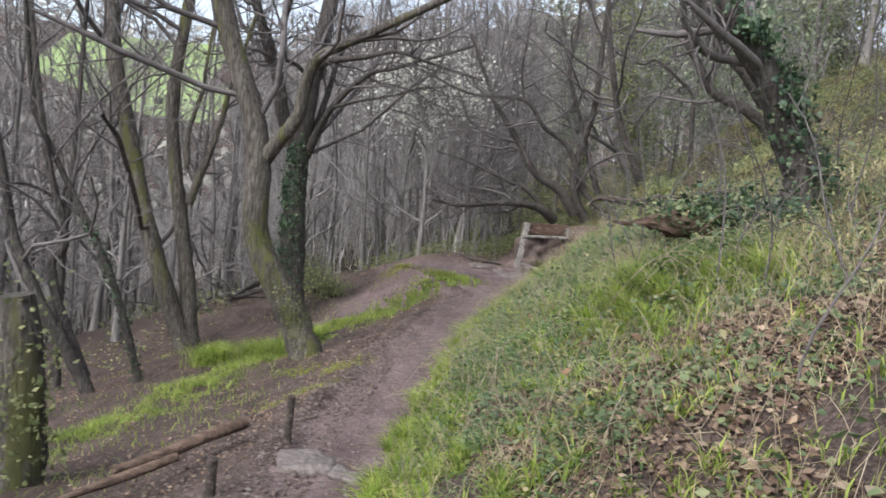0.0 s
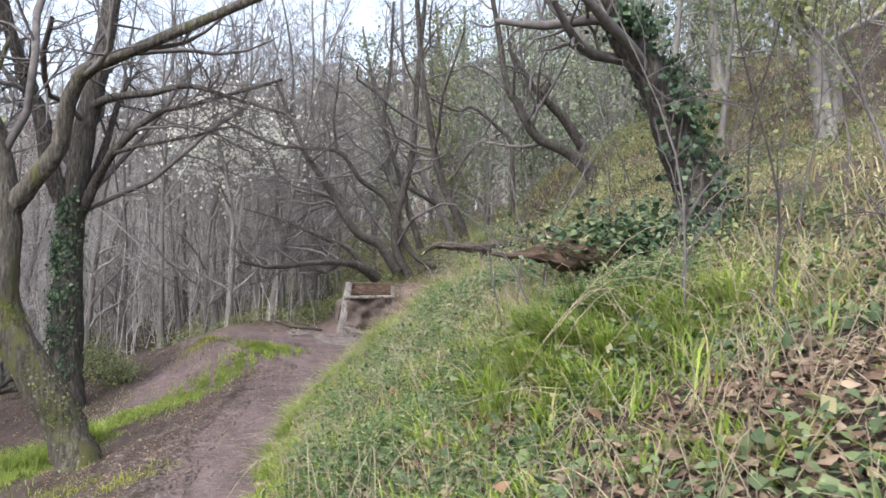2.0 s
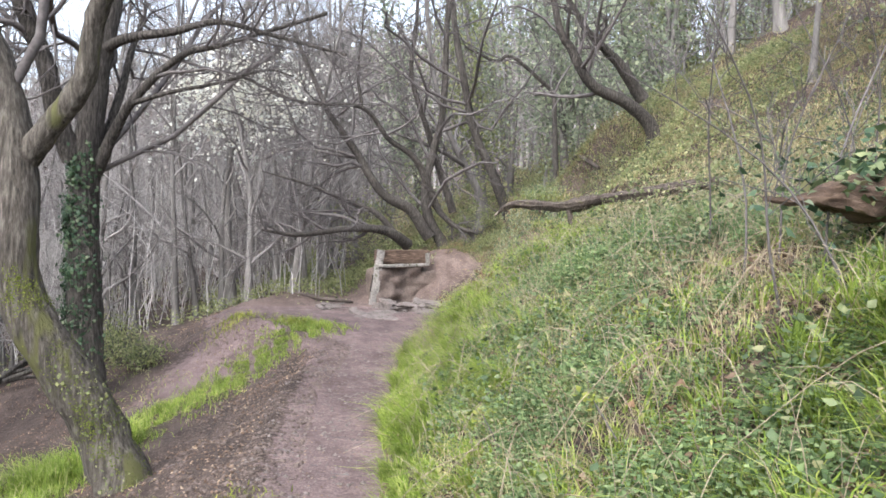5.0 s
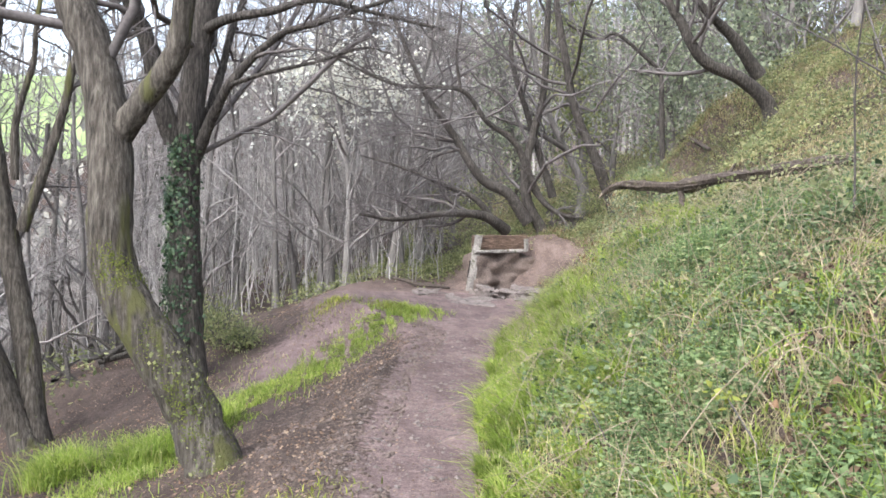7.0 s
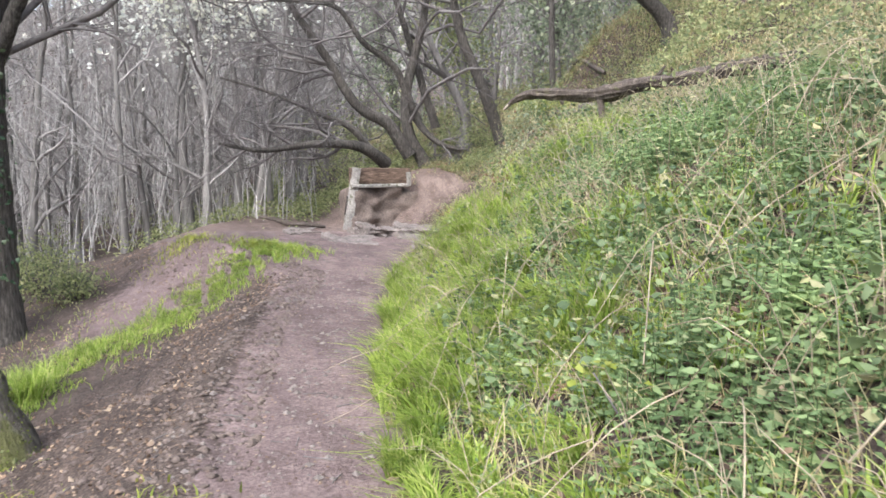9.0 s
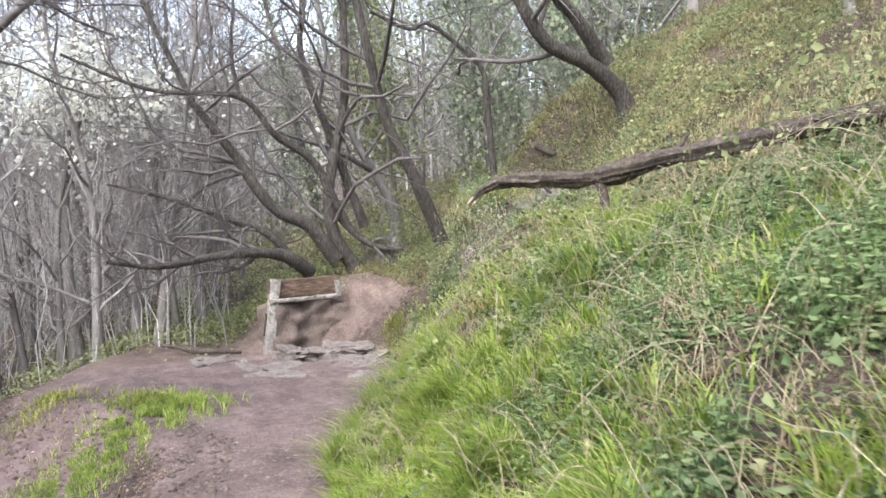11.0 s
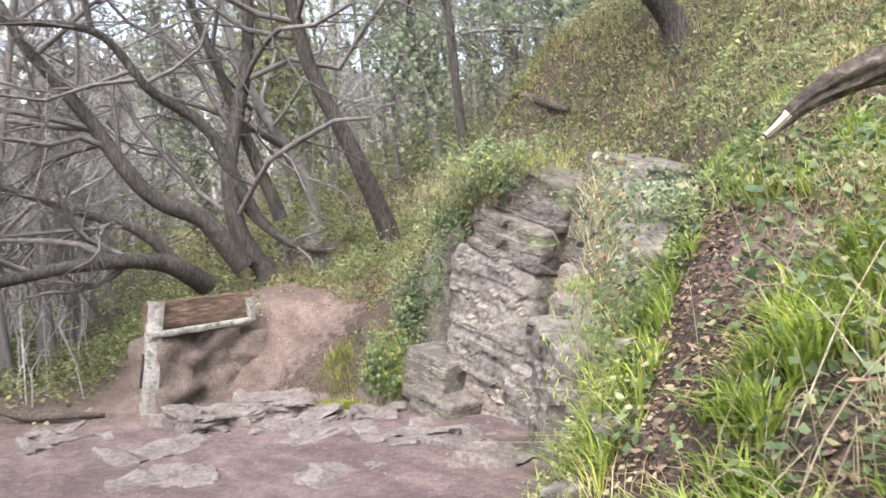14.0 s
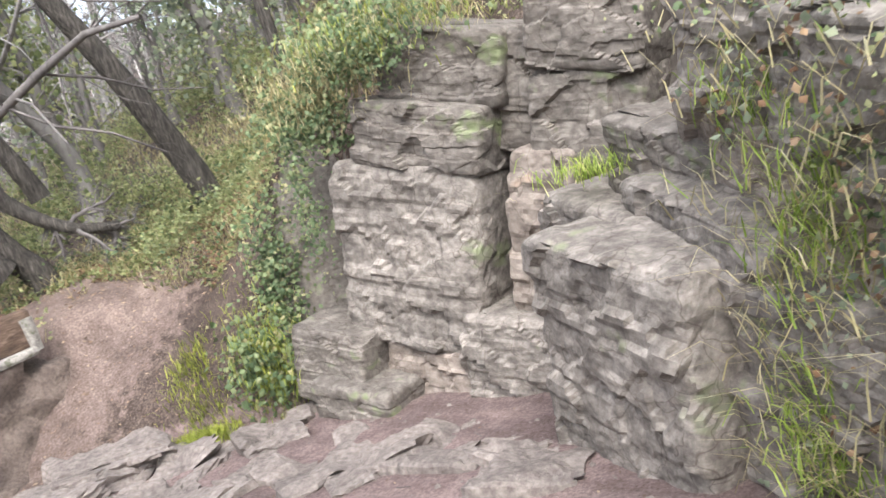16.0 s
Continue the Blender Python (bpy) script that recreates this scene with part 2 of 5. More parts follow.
# pale grey stands in for the aerial haze over the far woods
M_FARWOOD_HAZE = leafy("far_woods", [(0.0, (0.27, 0.255, 0.25)), (0.6, (0.37, 0.35, 0.345)), (1.0, (0.45, 0.44, 0.41))], 0.9, 0.2)


# ---- lie of the land ----
def lerp_table(v, table):
    return np.interp(v, [a for a, _ in table], [b for _, b in table])


PATH_Z = [(-8, 0.25), (0, 0.0), (3, -0.22), (6, -0.45), (9, -0.66), (12, -0.76), (16, -0.72), (18, -0.78), (21, -0.92), (23, -0.97), (26, -0.9), (30, -0.8), (60, 0.5)]
FOOT_X = [(-8, 0.3), (0, 0.25), (2, 0.1), (3.2, -0.1), (4.2, -0.26), (5.2, -0.22), (7, -0.02), (9.1, 0.16), (9.8, 0.28), (11.4, 0.6), (13, 1.0), (14.5, 1.35), (15.5, 1.72), (16.2, 2.2), (16.6, 2.9), (16.9, 3.7), (17.3, 4.35), (18.3, 5.05), (19.3, 5.62), (20.0, 5.75), (20.6, 5.72), (22.0, 5.42), (22.8, 4.6), (23.6, 3.8), (24.4, 3.0), (27, 2.6), (34, 3.0), (60, 4.0)]
LEFT_X = [(-8, -1.1), (0, -1.0), (3, -1.0), (6, -0.95), (9, -0.75), (11, -0.55), (13, -0.25), (15, 0.3), (16, 0.5), (17, 0.2), (18.5, -0.9), (21, -1.2), (24, -0.8), (27, 0.5), (60, 1.0)]


def value_noise(x, y, cell, seed):
    """Smooth lattice noise from -1 to 1."""
    u, v = np.asarray(x, float) / cell + 517.3, np.asarray(y, float) / cell + 911.7
    i, j = np.floor(u), np.floor(v)
    f, g = u - i, v - j
    f, g = f * f * (3 - 2 * f), g * g * (3 - 2 * g)

    def rnd(a, b):
        s = np.sin(a * 127.1 + b * 311.7 + seed * 74.7) * 43758.5453
        return (s - np.floor(s)) * 2 - 1

    return (rnd(i, j) * (1 - f) + rnd(i + 1, j) * f) * (1 - g) + (rnd(i, j + 1) * (1 - f) + rnd(i + 1, j + 1) * f) * g


def smooth(v, a, b):
    s = np.clip((v - a) / (b - a), 0, 1)
    return s * s * (3 - 2 * s)


def land(x, y):
    """Height of the ground."""
    x, y = np.asarray(x, float), np.asarray(y, float)
    zp, xf, xl = lerp_table(y, PATH_Z), lerp_table(y, FOOT_X), lerp_table(y, LEFT_X)
    d = np.maximum(x - xf - 0.38 * smooth(y, 17.4, 18.2) * (1 - smooth(y, 21.6, 22.4)), 0)
    # the bank: steep near the path, easier above; an earth slope past the rocks
    steep = lerp_table(y, [(0, 0.6), (5, 0.64), (8, 0.8), (12, 0.92), (15, 0.95), (16.4, 1.0), (16.9, 2.2), (18.5, 3.2), (22, 3.2), (22.8, 1.5), (23.5, 0.78), (24.4, 0.6), (26, 0.52), (40, 0.45)])
    run = lerp_table(y, [(0, 1.9), (6, 1.75), (12, 1.45), (15, 1.38), (16.4, 1.5), (16.9, 0.9), (18.5, 0.75), (22, 0.75), (22.8, 1.2), (24, 2.4), (40, 3.0)])
    upper = lerp_table(y, [(0, 0.5), (5, 0.44), (13, 0.41), (15, 0.44), (17.5, 0.6), (22, 0.62), (24.6, 0.38), (27, 0.4), (60, 0.36)])
    rise = steep * np.minimum(d, run) + upper * np.maximum(d - run, 0)
    # the steeper slope above the rock
    rise = rise + 0.72 * np.clip(d - run, 0, 1.7) * smooth(y, 17.0, 19.0) * (1 - smooth(y, 22.6, 24.2))
    rise = np.where(d > 60, upper * 60 + steep * run * 0 + (rise - upper * 60) * 0.35, rise)
    # the fall to the valley, and the far side of it
    e = np.maximum(xl - x, 0)
    fall = -0.48 * np.minimum(e, 0.9) - 0.25 * np.clip(e - 0.9, 0, 3.1) - 0.36 * np.clip(e - 4, 0, 22) - 0.2 * np.clip(e - 26, 0, 30)
    z = zp + rise + fall
    rad = np.hypot(x + 4, y)
    far = smooth(rad, 75, 230) * np.clip(-x * 0.75 + y * 0.62, 0, 400) * 0.34
    far = np.minimum(far, 40)
    z = z + far
    # humps and ruts
    onpath = smooth(x, xl - 0.1, xl + 0.2) * (1 - smooth(x, xf - 0.15, xf + 0.1))
    z = z + 0.07 * value_noise(x, y, 1.1, 3) * (1 - 0.75 * onpath) + 0.03 * value_noise(x, y, 0.35, 4) * (1 - 0.6 * onpath)
    z = z + 0.012 * value_noise(x, y, 0.13, 5) - 0.04 * onpath * smooth(y, 0, 3) * (1 - smooth(y, 15, 17))
    # the low mound beside the path and the bare side track
    z = z + 0.26 * np.exp(-((x + 0.4 - (y - 18.5) * 0.3) / 1.1) ** 2 - ((y - 19.2) / 1.9) ** 2)
    # the nose of the bank by the rock
    z = z + 0.3 * np.exp(-((x - 3.75) / 0.5) ** 2 - ((y - 15.95) / 0.5) ** 2)
    # shelf held up by the sleepers
    z = z + 0.45 * smooth(y, 24.2, 24.7) * smooth(x, 2.0, 2.9) * (1 - smooth(x, 4.2, 5.6)) * (1 - smooth(y, 27, 30))
    return z


# ---- mesh helpers ----
class Geo:
    """Gathers points and faces for one mesh."""

    def __init__(self):
        self.v, self.f, self.n = [], [], 0

    def add(self, v, f):
        v = np.asarray(v, float).reshape(-1, 3)
        self.v.append(v)
        self.f.append(np.asarray(f, int) + self.n)
        self.n += len(v)
        return self

    def tubes(self, p, r, sides, cap=True):
        """Tubes along polylines p (N, k, 3) with radii r (N, k)."""
        p, r = np.asarray(p, float), np.asarray(r, float)
        if p.ndim == 2:
            p, r = p[None], r[None]
        n, k, _ = p.shape
        t = np.gradient(p, axis=1)
        t /= np.linalg.norm(t, axis=2, keepdims=True) + 1e-9
        mean = t.mean(axis=1, keepdims=True)
        ref = np.where(np.abs(mean[..., 2:3]) > 0.75, np.array([1.0, 0.13, 0.0]), np.array([0.05, 0.1, 1.0]))
        a = np.cross(t, np.broadcast_to(ref, t.shape))
        a /= np.linalg.norm(a, axis=2, keepdims=True) + 1e-9
        b = np.cross(t, a)
        w = np.linspace(0, 2 * np.pi, sides, endpoint=False)
        ring = a[:, :, None] * np.cos(w)[None, None, :, None] + b[:, :, None] * np.sin(w)[None, None, :, None]
        v = p[:, :, None] + ring * r[:, :, None, None]
        base = (np.arange(n) * k * sides)[:, None, None]
        i = np.arange(k - 1)[None, :, None] * sides
        j = np.arange(sides)[None, None, :]
        j2 = (j + 1) % sides
        q = np.stack([base + i + j, base + i + j2, base + i + sides + j2, base + i + sides + j], axis=-1)
        self.add(v, q.reshape(-1, 4))
        return self

    def mesh(self, name, smooth_faces=True):
        me = bpy.data.meshes.new(name)
        v = np.concatenate(self.v)
        loops = np.concatenate([f.ravel() for f in self.f])
        sizes = np.concatenate([np.full(len(f), f.shape[1]) for f in self.f])
        starts = np.concatenate([[0], np.cumsum(sizes)[:-1]])
        me.vertices.add(len(v))
        me.vertices.foreach_set("co", v.ravel())
        me.loops.add(len(loops))
        me.loops.foreach_set("vertex_index", loops)
        me.polygons.add(len(sizes))
        me.polygons.foreach_set("loop_start", starts)
        me.polygons.foreach_set("use_smooth", np.full(len(sizes), smooth_faces))
        me.update(calc_edges=True)
        me.validate()
        return me


def part(name, geo, material, parent=None, label="", smooth_faces=True):
    """One mesh object, under a thing or on its own."""
    if isinstance(geo, Geo):
        me = geo.mesh(name, smooth_faces)
    elif isinstance(geo, bpy.types.Mesh):
        me = geo
    else:
        me = bpy.data.meshes.new(name)
        geo.to_mesh(me)
        geo.free()
        me.polygons.foreach_set("use_smooth", np.full(len(me.polygons), smooth_faces))
    if not me.materials:
        me.materials.append(material)
    ob = new(name, me)
    if parent:
        ob.parent = parent
    return tagged(ob, label)


def thing(name, label, category, at=(0, 0, 0), group="", kind=""):
    ob = new(name)
    ob.location = at
    ob.empty_display_size = 0.2
    return tagged(ob, label, category, group, kind)


def bend(points, k):
    """A smooth line of k points through the given ones (Catmull-Rom)."""
    p = np.asarray(points, float)
    p = np.vstack([2 * p[0] - p[1], p, 2 * p[-1] - p[-2]])
    out = []
    for u in np.linspace(0, len(p) - 3 - 1e-6, k):
        i = int(u)
        f = u - i
        a, b, c, d = p[i:i + 4]
        out.append(0.5 * (2 * b + (c - a) * f + (2 * a - 5 * b + 4 * c - d) * f * f + (3 * b - a - 3 * c + d) * f ** 3))
    return np.array(out)


def spawn(rng, p, r, count, lo, reach, lean, lift, k=5, wobble=0.12, thin=0.6, hi=1.0):
    """Side shoots of polylines p (N, k, 3): count on each, from the share lo of its length to hi."""
    n, kp, _ = p.shape
    u = rng.uniform(lo, hi, (n, count)) * (kp - 1 - 1e-6)
    i = u.astype(int)
    f = (u - i)[..., None]
    idx = np.arange(n)[:, None]
    root = p[idx, i] * (1 - f) + p[idx, i + 1] * f
    rad = r[idx, i] * (1 - f[..., 0]) + r[idx, i + 1] * f[..., 0]
    tan = p[idx, i + 1] - p[idx, i]
    tan /= np.linalg.norm(tan, axis=-1, keepdims=True) + 1e-9
    side = rng.normal(size=tan.shape)
    side -= tan * (side * tan).sum(-1, keepdims=True)
    side /= np.linalg.norm(side, axis=-1, keepdims=True) + 1e-9
    ang = np.radians(rng.uniform(lean[0], lean[1], (n, count)))[..., None]
    way = tan * np.cos(ang) + side * np.sin(ang)
    size = np.linalg.norm(np.diff(p, axis=1), axis=2).sum(1)[:, None]
    length = (size * rng.uniform(reach[0], reach[1], (n, count)) * (1.15 - 0.6 * u / (kp - 1)))[..., None]
    q = np.empty((n * count, k, 3))
    q[:, 0] = root.reshape(-1, 3)
    way, length = way.reshape(-1, 3), length.reshape(-1, 1)
    for s in range(1, k):
        way = way + rng.normal(size=way.shape) * wobble * 1.6
        way[:, 2] += lift / k
        way /= np.linalg.norm(way, axis=1, keepdims=True) + 1e-9
        q[:, s] = q[:, s - 1] + way * length / (k - 1)
    r0 = np.minimum(rad.reshape(-1, 1) * thin, 0.2)
    rr = r0 * np.linspace(1, 0.35, k)[None]
    return q, rr


def leaves(rng, at, size, flat=0.5, up=None, long=1.5, droop=0.25, way=None):
    """Folded leaves, two quads each, at the points at; flat: how level they lie."""
    n = len(at)
    nrm = rng.normal(size=(n, 3)) * (1 - flat)
    nrm += (np.array([0, 0, 1.0]) if up is None else up) * flat * 1.6
    nrm /= np.linalg.norm(nrm, axis=1, keepdims=True) + 1e-9
    a = np.cross(nrm, rng.normal(size=(n, 3))) if way is None else way - nrm * (way * nrm).sum(1, keepdims=True)
    a /= np.linalg.norm(a, axis=1, keepdims=True) + 1e-9
    b = np.cross(nrm, a)
    s = (size * rng.uniform(0.55, 1.35, n))[:, None]
    w = s / long
    c = at + a * s
    m = at + a * s * 0.45
    v = np.stack([at, m + b * w * 0.5 - nrm * w * droop, c - nrm * s * droop * 0.6, m - b * w * 0.5 - nrm * w * droop, m + nrm * w * 0.05], axis=1)
    o = (np.arange(n) * 5)[:, None]
    f = np.concatenate([o + np.array([[0, 1, 4]]), o + np.array([[1, 2, 4]]), o + np.array([[2, 3, 4]]), o + np.array([[3, 0, 4]])])
    return v.reshape(-1, 3), f


def blades(rng, at, tall, wide, lean=0.45):
    """Bent grass blades, two quads and a tip."""
    n = len(at)
    w = rng.uniform(0, 2 * np.pi, n)
    out = np.stack([np.cos(w), np.sin(w), np.zeros(n)], 1)
    side = np.stack([-np.sin(w), np.cos(w), np.zeros(n)], 1)
    h = (tall * rng.uniform(0.45, 1.25, n))[:, None]
    k = (lean * rng.uniform(0.2, 1.6, n))[:, None]
    wd = (wide * rng.uniform(0.7, 1.3, n))[:, None]
    z = np.array([0, 0, 1.0])
    mid = at + z * h * 0.55 + out * h * k * 0.35
    tip = at + z * h * (1 - 0.25 * k) + out * h * k * 1.1
    v = np.stack([at - side * wd * 0.5, at + side * wd * 0.5, mid + side * wd * 0.42, mid - side * wd * 0.42, tip], 1)
    o = (np.arange(n) * 5)[:, None]
    g = Geo()
    g.v, g.n = [v.reshape(-1, 3)], n * 5
    g.f = [o + np.array([[0, 1, 2, 3]]), o + np.array([[3, 2, 4]])]
    return g


def on_land(x, y, lift=0.0):
    return np.stack([x, y, land(x, y) + lift], 1)


# ---- ground ----
def spaced(fine_lo, fine_hi, step, lo, hi, grow=1.13):
    mid = list(np.arange(fine_lo, fine_hi + 1e-6, step))
    s, a = step, fine_hi
    up = []
    while a < hi:
        s *= grow
        a += s
        up.append(a)
    s, a = step, fine_lo
    down = []
    while a > lo:
        s *= grow
        a -= s
        down.append(a)
    return np.array(down[::-1] + mid + up)


gx, gy = spaced(-4.5, 7.0, 0.07, -900, 900), spaced(-1.5, 27.0, 0.08, -900, 1400)
GX, GY = np.meshgrid(gx, gy)
GZ = land(GX, GY)
cells = np.arange(GX.size).reshape(GX.shape)
quads = np.stack([cells[:-1, :-1], cells[:-1, 1:], cells[1:, 1:], cells[1:, :-1]], -1).reshape(-1, 4)
MX, MY = (GX[:-1, :-1] + GX[1:, 1:]).ravel() / 2, (GY[:-1, :-1] + GY[1:, 1:]).ravel() / 2
wav = 0.12 * value_noise(MX, MY, 0.5, 9) + 0.05 * value_noise(MX, MY, 0.15, 10)
mfoot, mleft = lerp_table(MY, FOOT_X), lerp_table(MY, LEFT_X)
is_path = (MX > mleft - 0.15 + 1.6 * wav) & (MX < mfoot + 0.05 + wav * 0.6) & (MY > -20) & (MY < 24.1)
is_red = ~is_path & (MX > mleft - 0.6 + wav) & (MX < 5.3 + 3 * wav) & (MY > 22.6) & (MY < 27.5 + 4 * wav)
is_rock = ~is_path & ~is_red & (MY > 17.2 + wav) & (MY < 22.5 + wav) & (MX > mfoot - 0.1) & (MX < mfoot + 0.85 + 1.5 * wav)
is_field = (np.hypot(MX + 61, (MY - 158) / 1.1) < 17) | (np.hypot(MX + 120, MY - 120) < 22)
vleft, vfoot = lerp_table(GY, LEFT_X), lerp_table(GY, FOOT_X)
trodden = smooth(GX, vleft - 0.75 + 0.5 * (1 - smooth(GY, 13, 16)), vleft + 0.35 + 0.2 * (1 - smooth(GY, 13, 16))) * (1 - smooth(GX, vfoot - 0.1, vfoot + 0.25)) * (1 - smooth(GY, 23.6, 25.2)) * smooth(GY, -25, -15)
trodden = np.maximum(trodden, 0.9 * np.exp(-((GX + 0.55 - (GY - 18.0) * 0.45) / 1.2) ** 2 - ((GY - 17.8) / 2.6) ** 2))
reddish = smooth(GY, 22.9, 24.6) * (1 - smooth(GY, 26.3, 28.5)) * smooth(GX, vleft - 1.5, vleft) * (1 - smooth(GX, 5.0, 5.9))
reddish = np.maximum(reddish, 0.75 * np.exp(-((GX - 3.6) / 0.6) ** 2 - ((GY - 15.2) / 0.7) ** 2))
verts = np.stack([GX.ravel(), GY.ravel(), GZ.ravel()], 1)
for name, mask, material, label, category in (
        ("path", is_path, M_LAND, "narrow trodden path of grey-brown bare earth with small stones", "path"),
        ("earth_slope", is_red, M_LAND, "bare reddish earth slope beside the old sleepers", "earth"),
        ("rock_bed", is_rock, M_ROCK_DARK, "dark weathered rock behind the broken blocks", "rock"),
        ("ground", ~is_path & ~is_red & ~is_rock & ~is_field, M_LAND, "woodland hillside of brown soil and leaf mould", "ground"),
        ("meadow", is_field, M_FIELD, "bright green meadow on the far side of the valley", "field")):
    used, local = np.unique(quads[mask], return_inverse=True)
    g = Geo().add(verts[used], local.reshape(-1, 4))
    ob = part(name, g, material)
    for key, values in (("trodden", trodden), ("reddish", reddish)):
        ob.data.attributes.new(key, "FLOAT", "POINT").data.foreach_set("value", values.ravel()[used])
    tagged(ob, label, category, kind="structure")


STEM_A0 = ([(-1.67, 11.2, -1.42), (-1.67, 11.2, -1.2), (-1.94, 11.23, -0.59), (-2.36, 11.27, 0.05), (-2.56, 11.3, 0.6), (-2.59, 11.33, 1.25), (-2.71, 11.37, 2.03), (-2.92, 11.4, 2.61), (-3.42, 11.6, 4.21), (-3.32, 11.8, 6.21)], 0.25, 0.13)
STEM_A1 = ([(-2.62, 11.34, 1.42), (-2.32, 11.22, 1.78), (-2.04, 11.1, 2.24), (-1.94, 11.0, 2.76), (-1.74, 10.9, 3.01), (-1.24, 10.8, 3.25), (0.26, 10.5, 4.05)], 0.12, 0.05)
TREE_A = [STEM_A0, STEM_A1]
STEM_B0 = ([(-2.96, 17.0, -1.9), (-2.96, 17.0, -1.34), (-3.05, 17.0, 0.21), (-3.1, 17.0, 1.49), (-3.02, 17.0, 2.77), (-2.83, 17.0, 4.04), (-2.53, 17.3, 6.24), (-2.33, 17.6, 8.74)], 0.31, 0.13)
STEM_B1 = ([(-3.23, 17.0, 1.91), (-3.42, 16.87, 2.48), (-3.65, 16.73, 3.43), (-3.82, 16.6, 3.87), (-4.42, 16.3, 5.87)], 0.17, 0.09)
STEM_B2 = ([(-2.94, 17.0, 1.67), (-2.63, 16.75, 2.33), (-2.2, 16.5, 2.98), (-1.63, 16.25, 3.45), (-1.07, 16.0, 3.59), (0.33, 15.7, 4.09)], 0.1, 0.025)
STEM_B3 = ([(-2.9, 17.0, 3.53), (-2.48, 16.62, 3.68), (-1.8, 16.25, 3.76), (-1.15, 15.88, 3.87), (-0.46, 15.5, 3.67), (0.54, 15.0, 3.37)], 0.09, 0.02)
STEM_B4 = ([(-2.94, 17.0, 1.58), (-2.67, 17.27, 2.83), (-2.52, 17.53, 3.67), (-2.39, 17.8, 4.27)], 0.08, 0.04)
STEM_B5 = ([(-2.36, 16.5, 2.73), (-1.85, 16.25, 2.88), (-1.13, 16.0, 3.04), (-0.51, 15.75, 3.22), (-0.13, 15.5, 3.12)], 0.04, 0.012)
TREE_B = [STEM_B0, STEM_B1, STEM_B2, STEM_B3, STEM_B4, STEM_B5]
STEM_C0 = ([(-4.63, 15.36, -2.71), (-4.63, 15.36, -2.51), (-5.04, 15.36, -1.43), (-5.56, 15.36, 0.06), (-6.12, 15.36, 2.17), (-6.53, 15.36, 4.24), (-6.89, 15.6, 7.24)], 0.228, 0.12)
STEM_C1 = ([(-4.55, 15.48, -2.41), (-4.81, 15.56, -0.98), (-5.05, 15.66, 0.31), (-5.33, 15.74, 2.27), (-5.21, 15.84, 4.46), (-4.85, 16.08, 7.1)], 0.18, 0.096)
STEM_C2 = ([(-4.87, 15.6, 0.55), (-4.6, 15.6, 1.36), (-4.36, 15.6, 2.2), (-4.21, 15.6, 2.9), (-3.85, 15.72, 4.34)], 0.084, 0.036)
STEM_C3 = ([(-4.97, 15.6, 1.21), (-4.97, 15.6, 1.97), (-4.75, 15.6, 2.75), (-4.69, 15.6, 3.5), (-4.57, 15.96, 5.3)], 0.06, 0.024)
TREE_C = [STEM_C0, STEM_C1, STEM_C2, STEM_C3]
STEM_D10 = ([(-4.76, 11.2, -2.18), (-4.76, 11.2, -1.97), (-5.16, 11.2, -1.27), (-5.59, 11.2, -0.58), (-5.95, 11.2, 0.27), (-6.16, 11.2, 1.28), (-6.76, 11.3, 3.78)], 0.12, 0.04)
STEM_D11 = ([(-4.85, 11.3, -1.83), (-5.27, 11.4, -0.99), (-5.52, 11.5, -0.28), (-5.38, 11.6, 0.14), (-5.79, 11.7, 1.49), (-6.15, 11.8, 3.49), (-6.35, 12.0, 5.49)], 0.09, 0.03)
TREE_D1 = [STEM_D10, STEM_D11]
STEM_D20 = ([(-4.25, 11.8, -2.1), (-4.25, 11.8, -1.99), (-4.61, 11.8, -0.82), (-5.0, 11.8, 0.07), (-5.2, 11.8, 0.43), (-5.62, 11.8, 1.18), (-6.03, 11.8, 2.05), (-6.23, 11.8, 3.48), (-6.43, 11.8, 5.28)], 0.07, 0.03)
STEM_D21 = ([(-5.2, 11.8, 0.43), (-5.87, 11.6, 0.83), (-6.25, 11.4, 0.83)], 0.03, 0.015)
TREE_D2 = [STEM_D20, STEM_D21]
STEM_D30 = ([(-6.75, 14.5, -3.14), (-6.75, 14.5, -2.62), (-6.75, 14.5, -0.31), (-6.64, 14.5, 1.03), (-6.62, 14.5, 2.35), (-6.56, 14.5, 4.04), (-6.46, 14.6, 7.04)], 0.09, 0.03)
TREE_D3 = [STEM_D30]
STEM_E0 = ([(4.73, 26.0, 0.24), (4.73, 26.0, 0.57), (4.37, 26.0, 1.23), (4.22, 26.0, 2.22), (4.41, 26.0, 3.31), (4.63, 26.0, 4.54), (4.69, 26.0, 6.83), (4.79, 26.0, 9.33)], 0.2, 0.06)
STEM_E1 = ([(3.63, 25.5, 0.55), (2.94, 25.1, 0.92), (1.92, 24.7, 0.95), (0.6, 24.3, 0.76), (-0.3, 24.0, 0.86)], 0.17, 0.03)
STEM_E2 = ([(3.43, 25.5, 0.66), (2.75, 25.4, 1.36), (1.97, 25.3, 1.65), (0.91, 25.2, 2.05), (-0.29, 25.2, 2.35)], 0.11, 0.02)
STEM_E3 = ([(4.34, 25.9, 0.76), (3.76, 25.92, 1.51), (2.97, 25.94, 1.94), (2.24, 25.96, 2.97), (1.67, 25.98, 3.78), (1.27, 26.0, 4.36), (0.47, 26.0, 6.16)], 0.18, 0.05)
STEM_E4 = ([(4.56, 26.0, 1.62), (3.88, 25.88, 2.89), (3.06, 25.75, 3.44), (2.29, 25.62, 4.21), (0.56, 25.5, 4.25), (-1.04, 25.5, 4.85)], 0.11, 0.03)
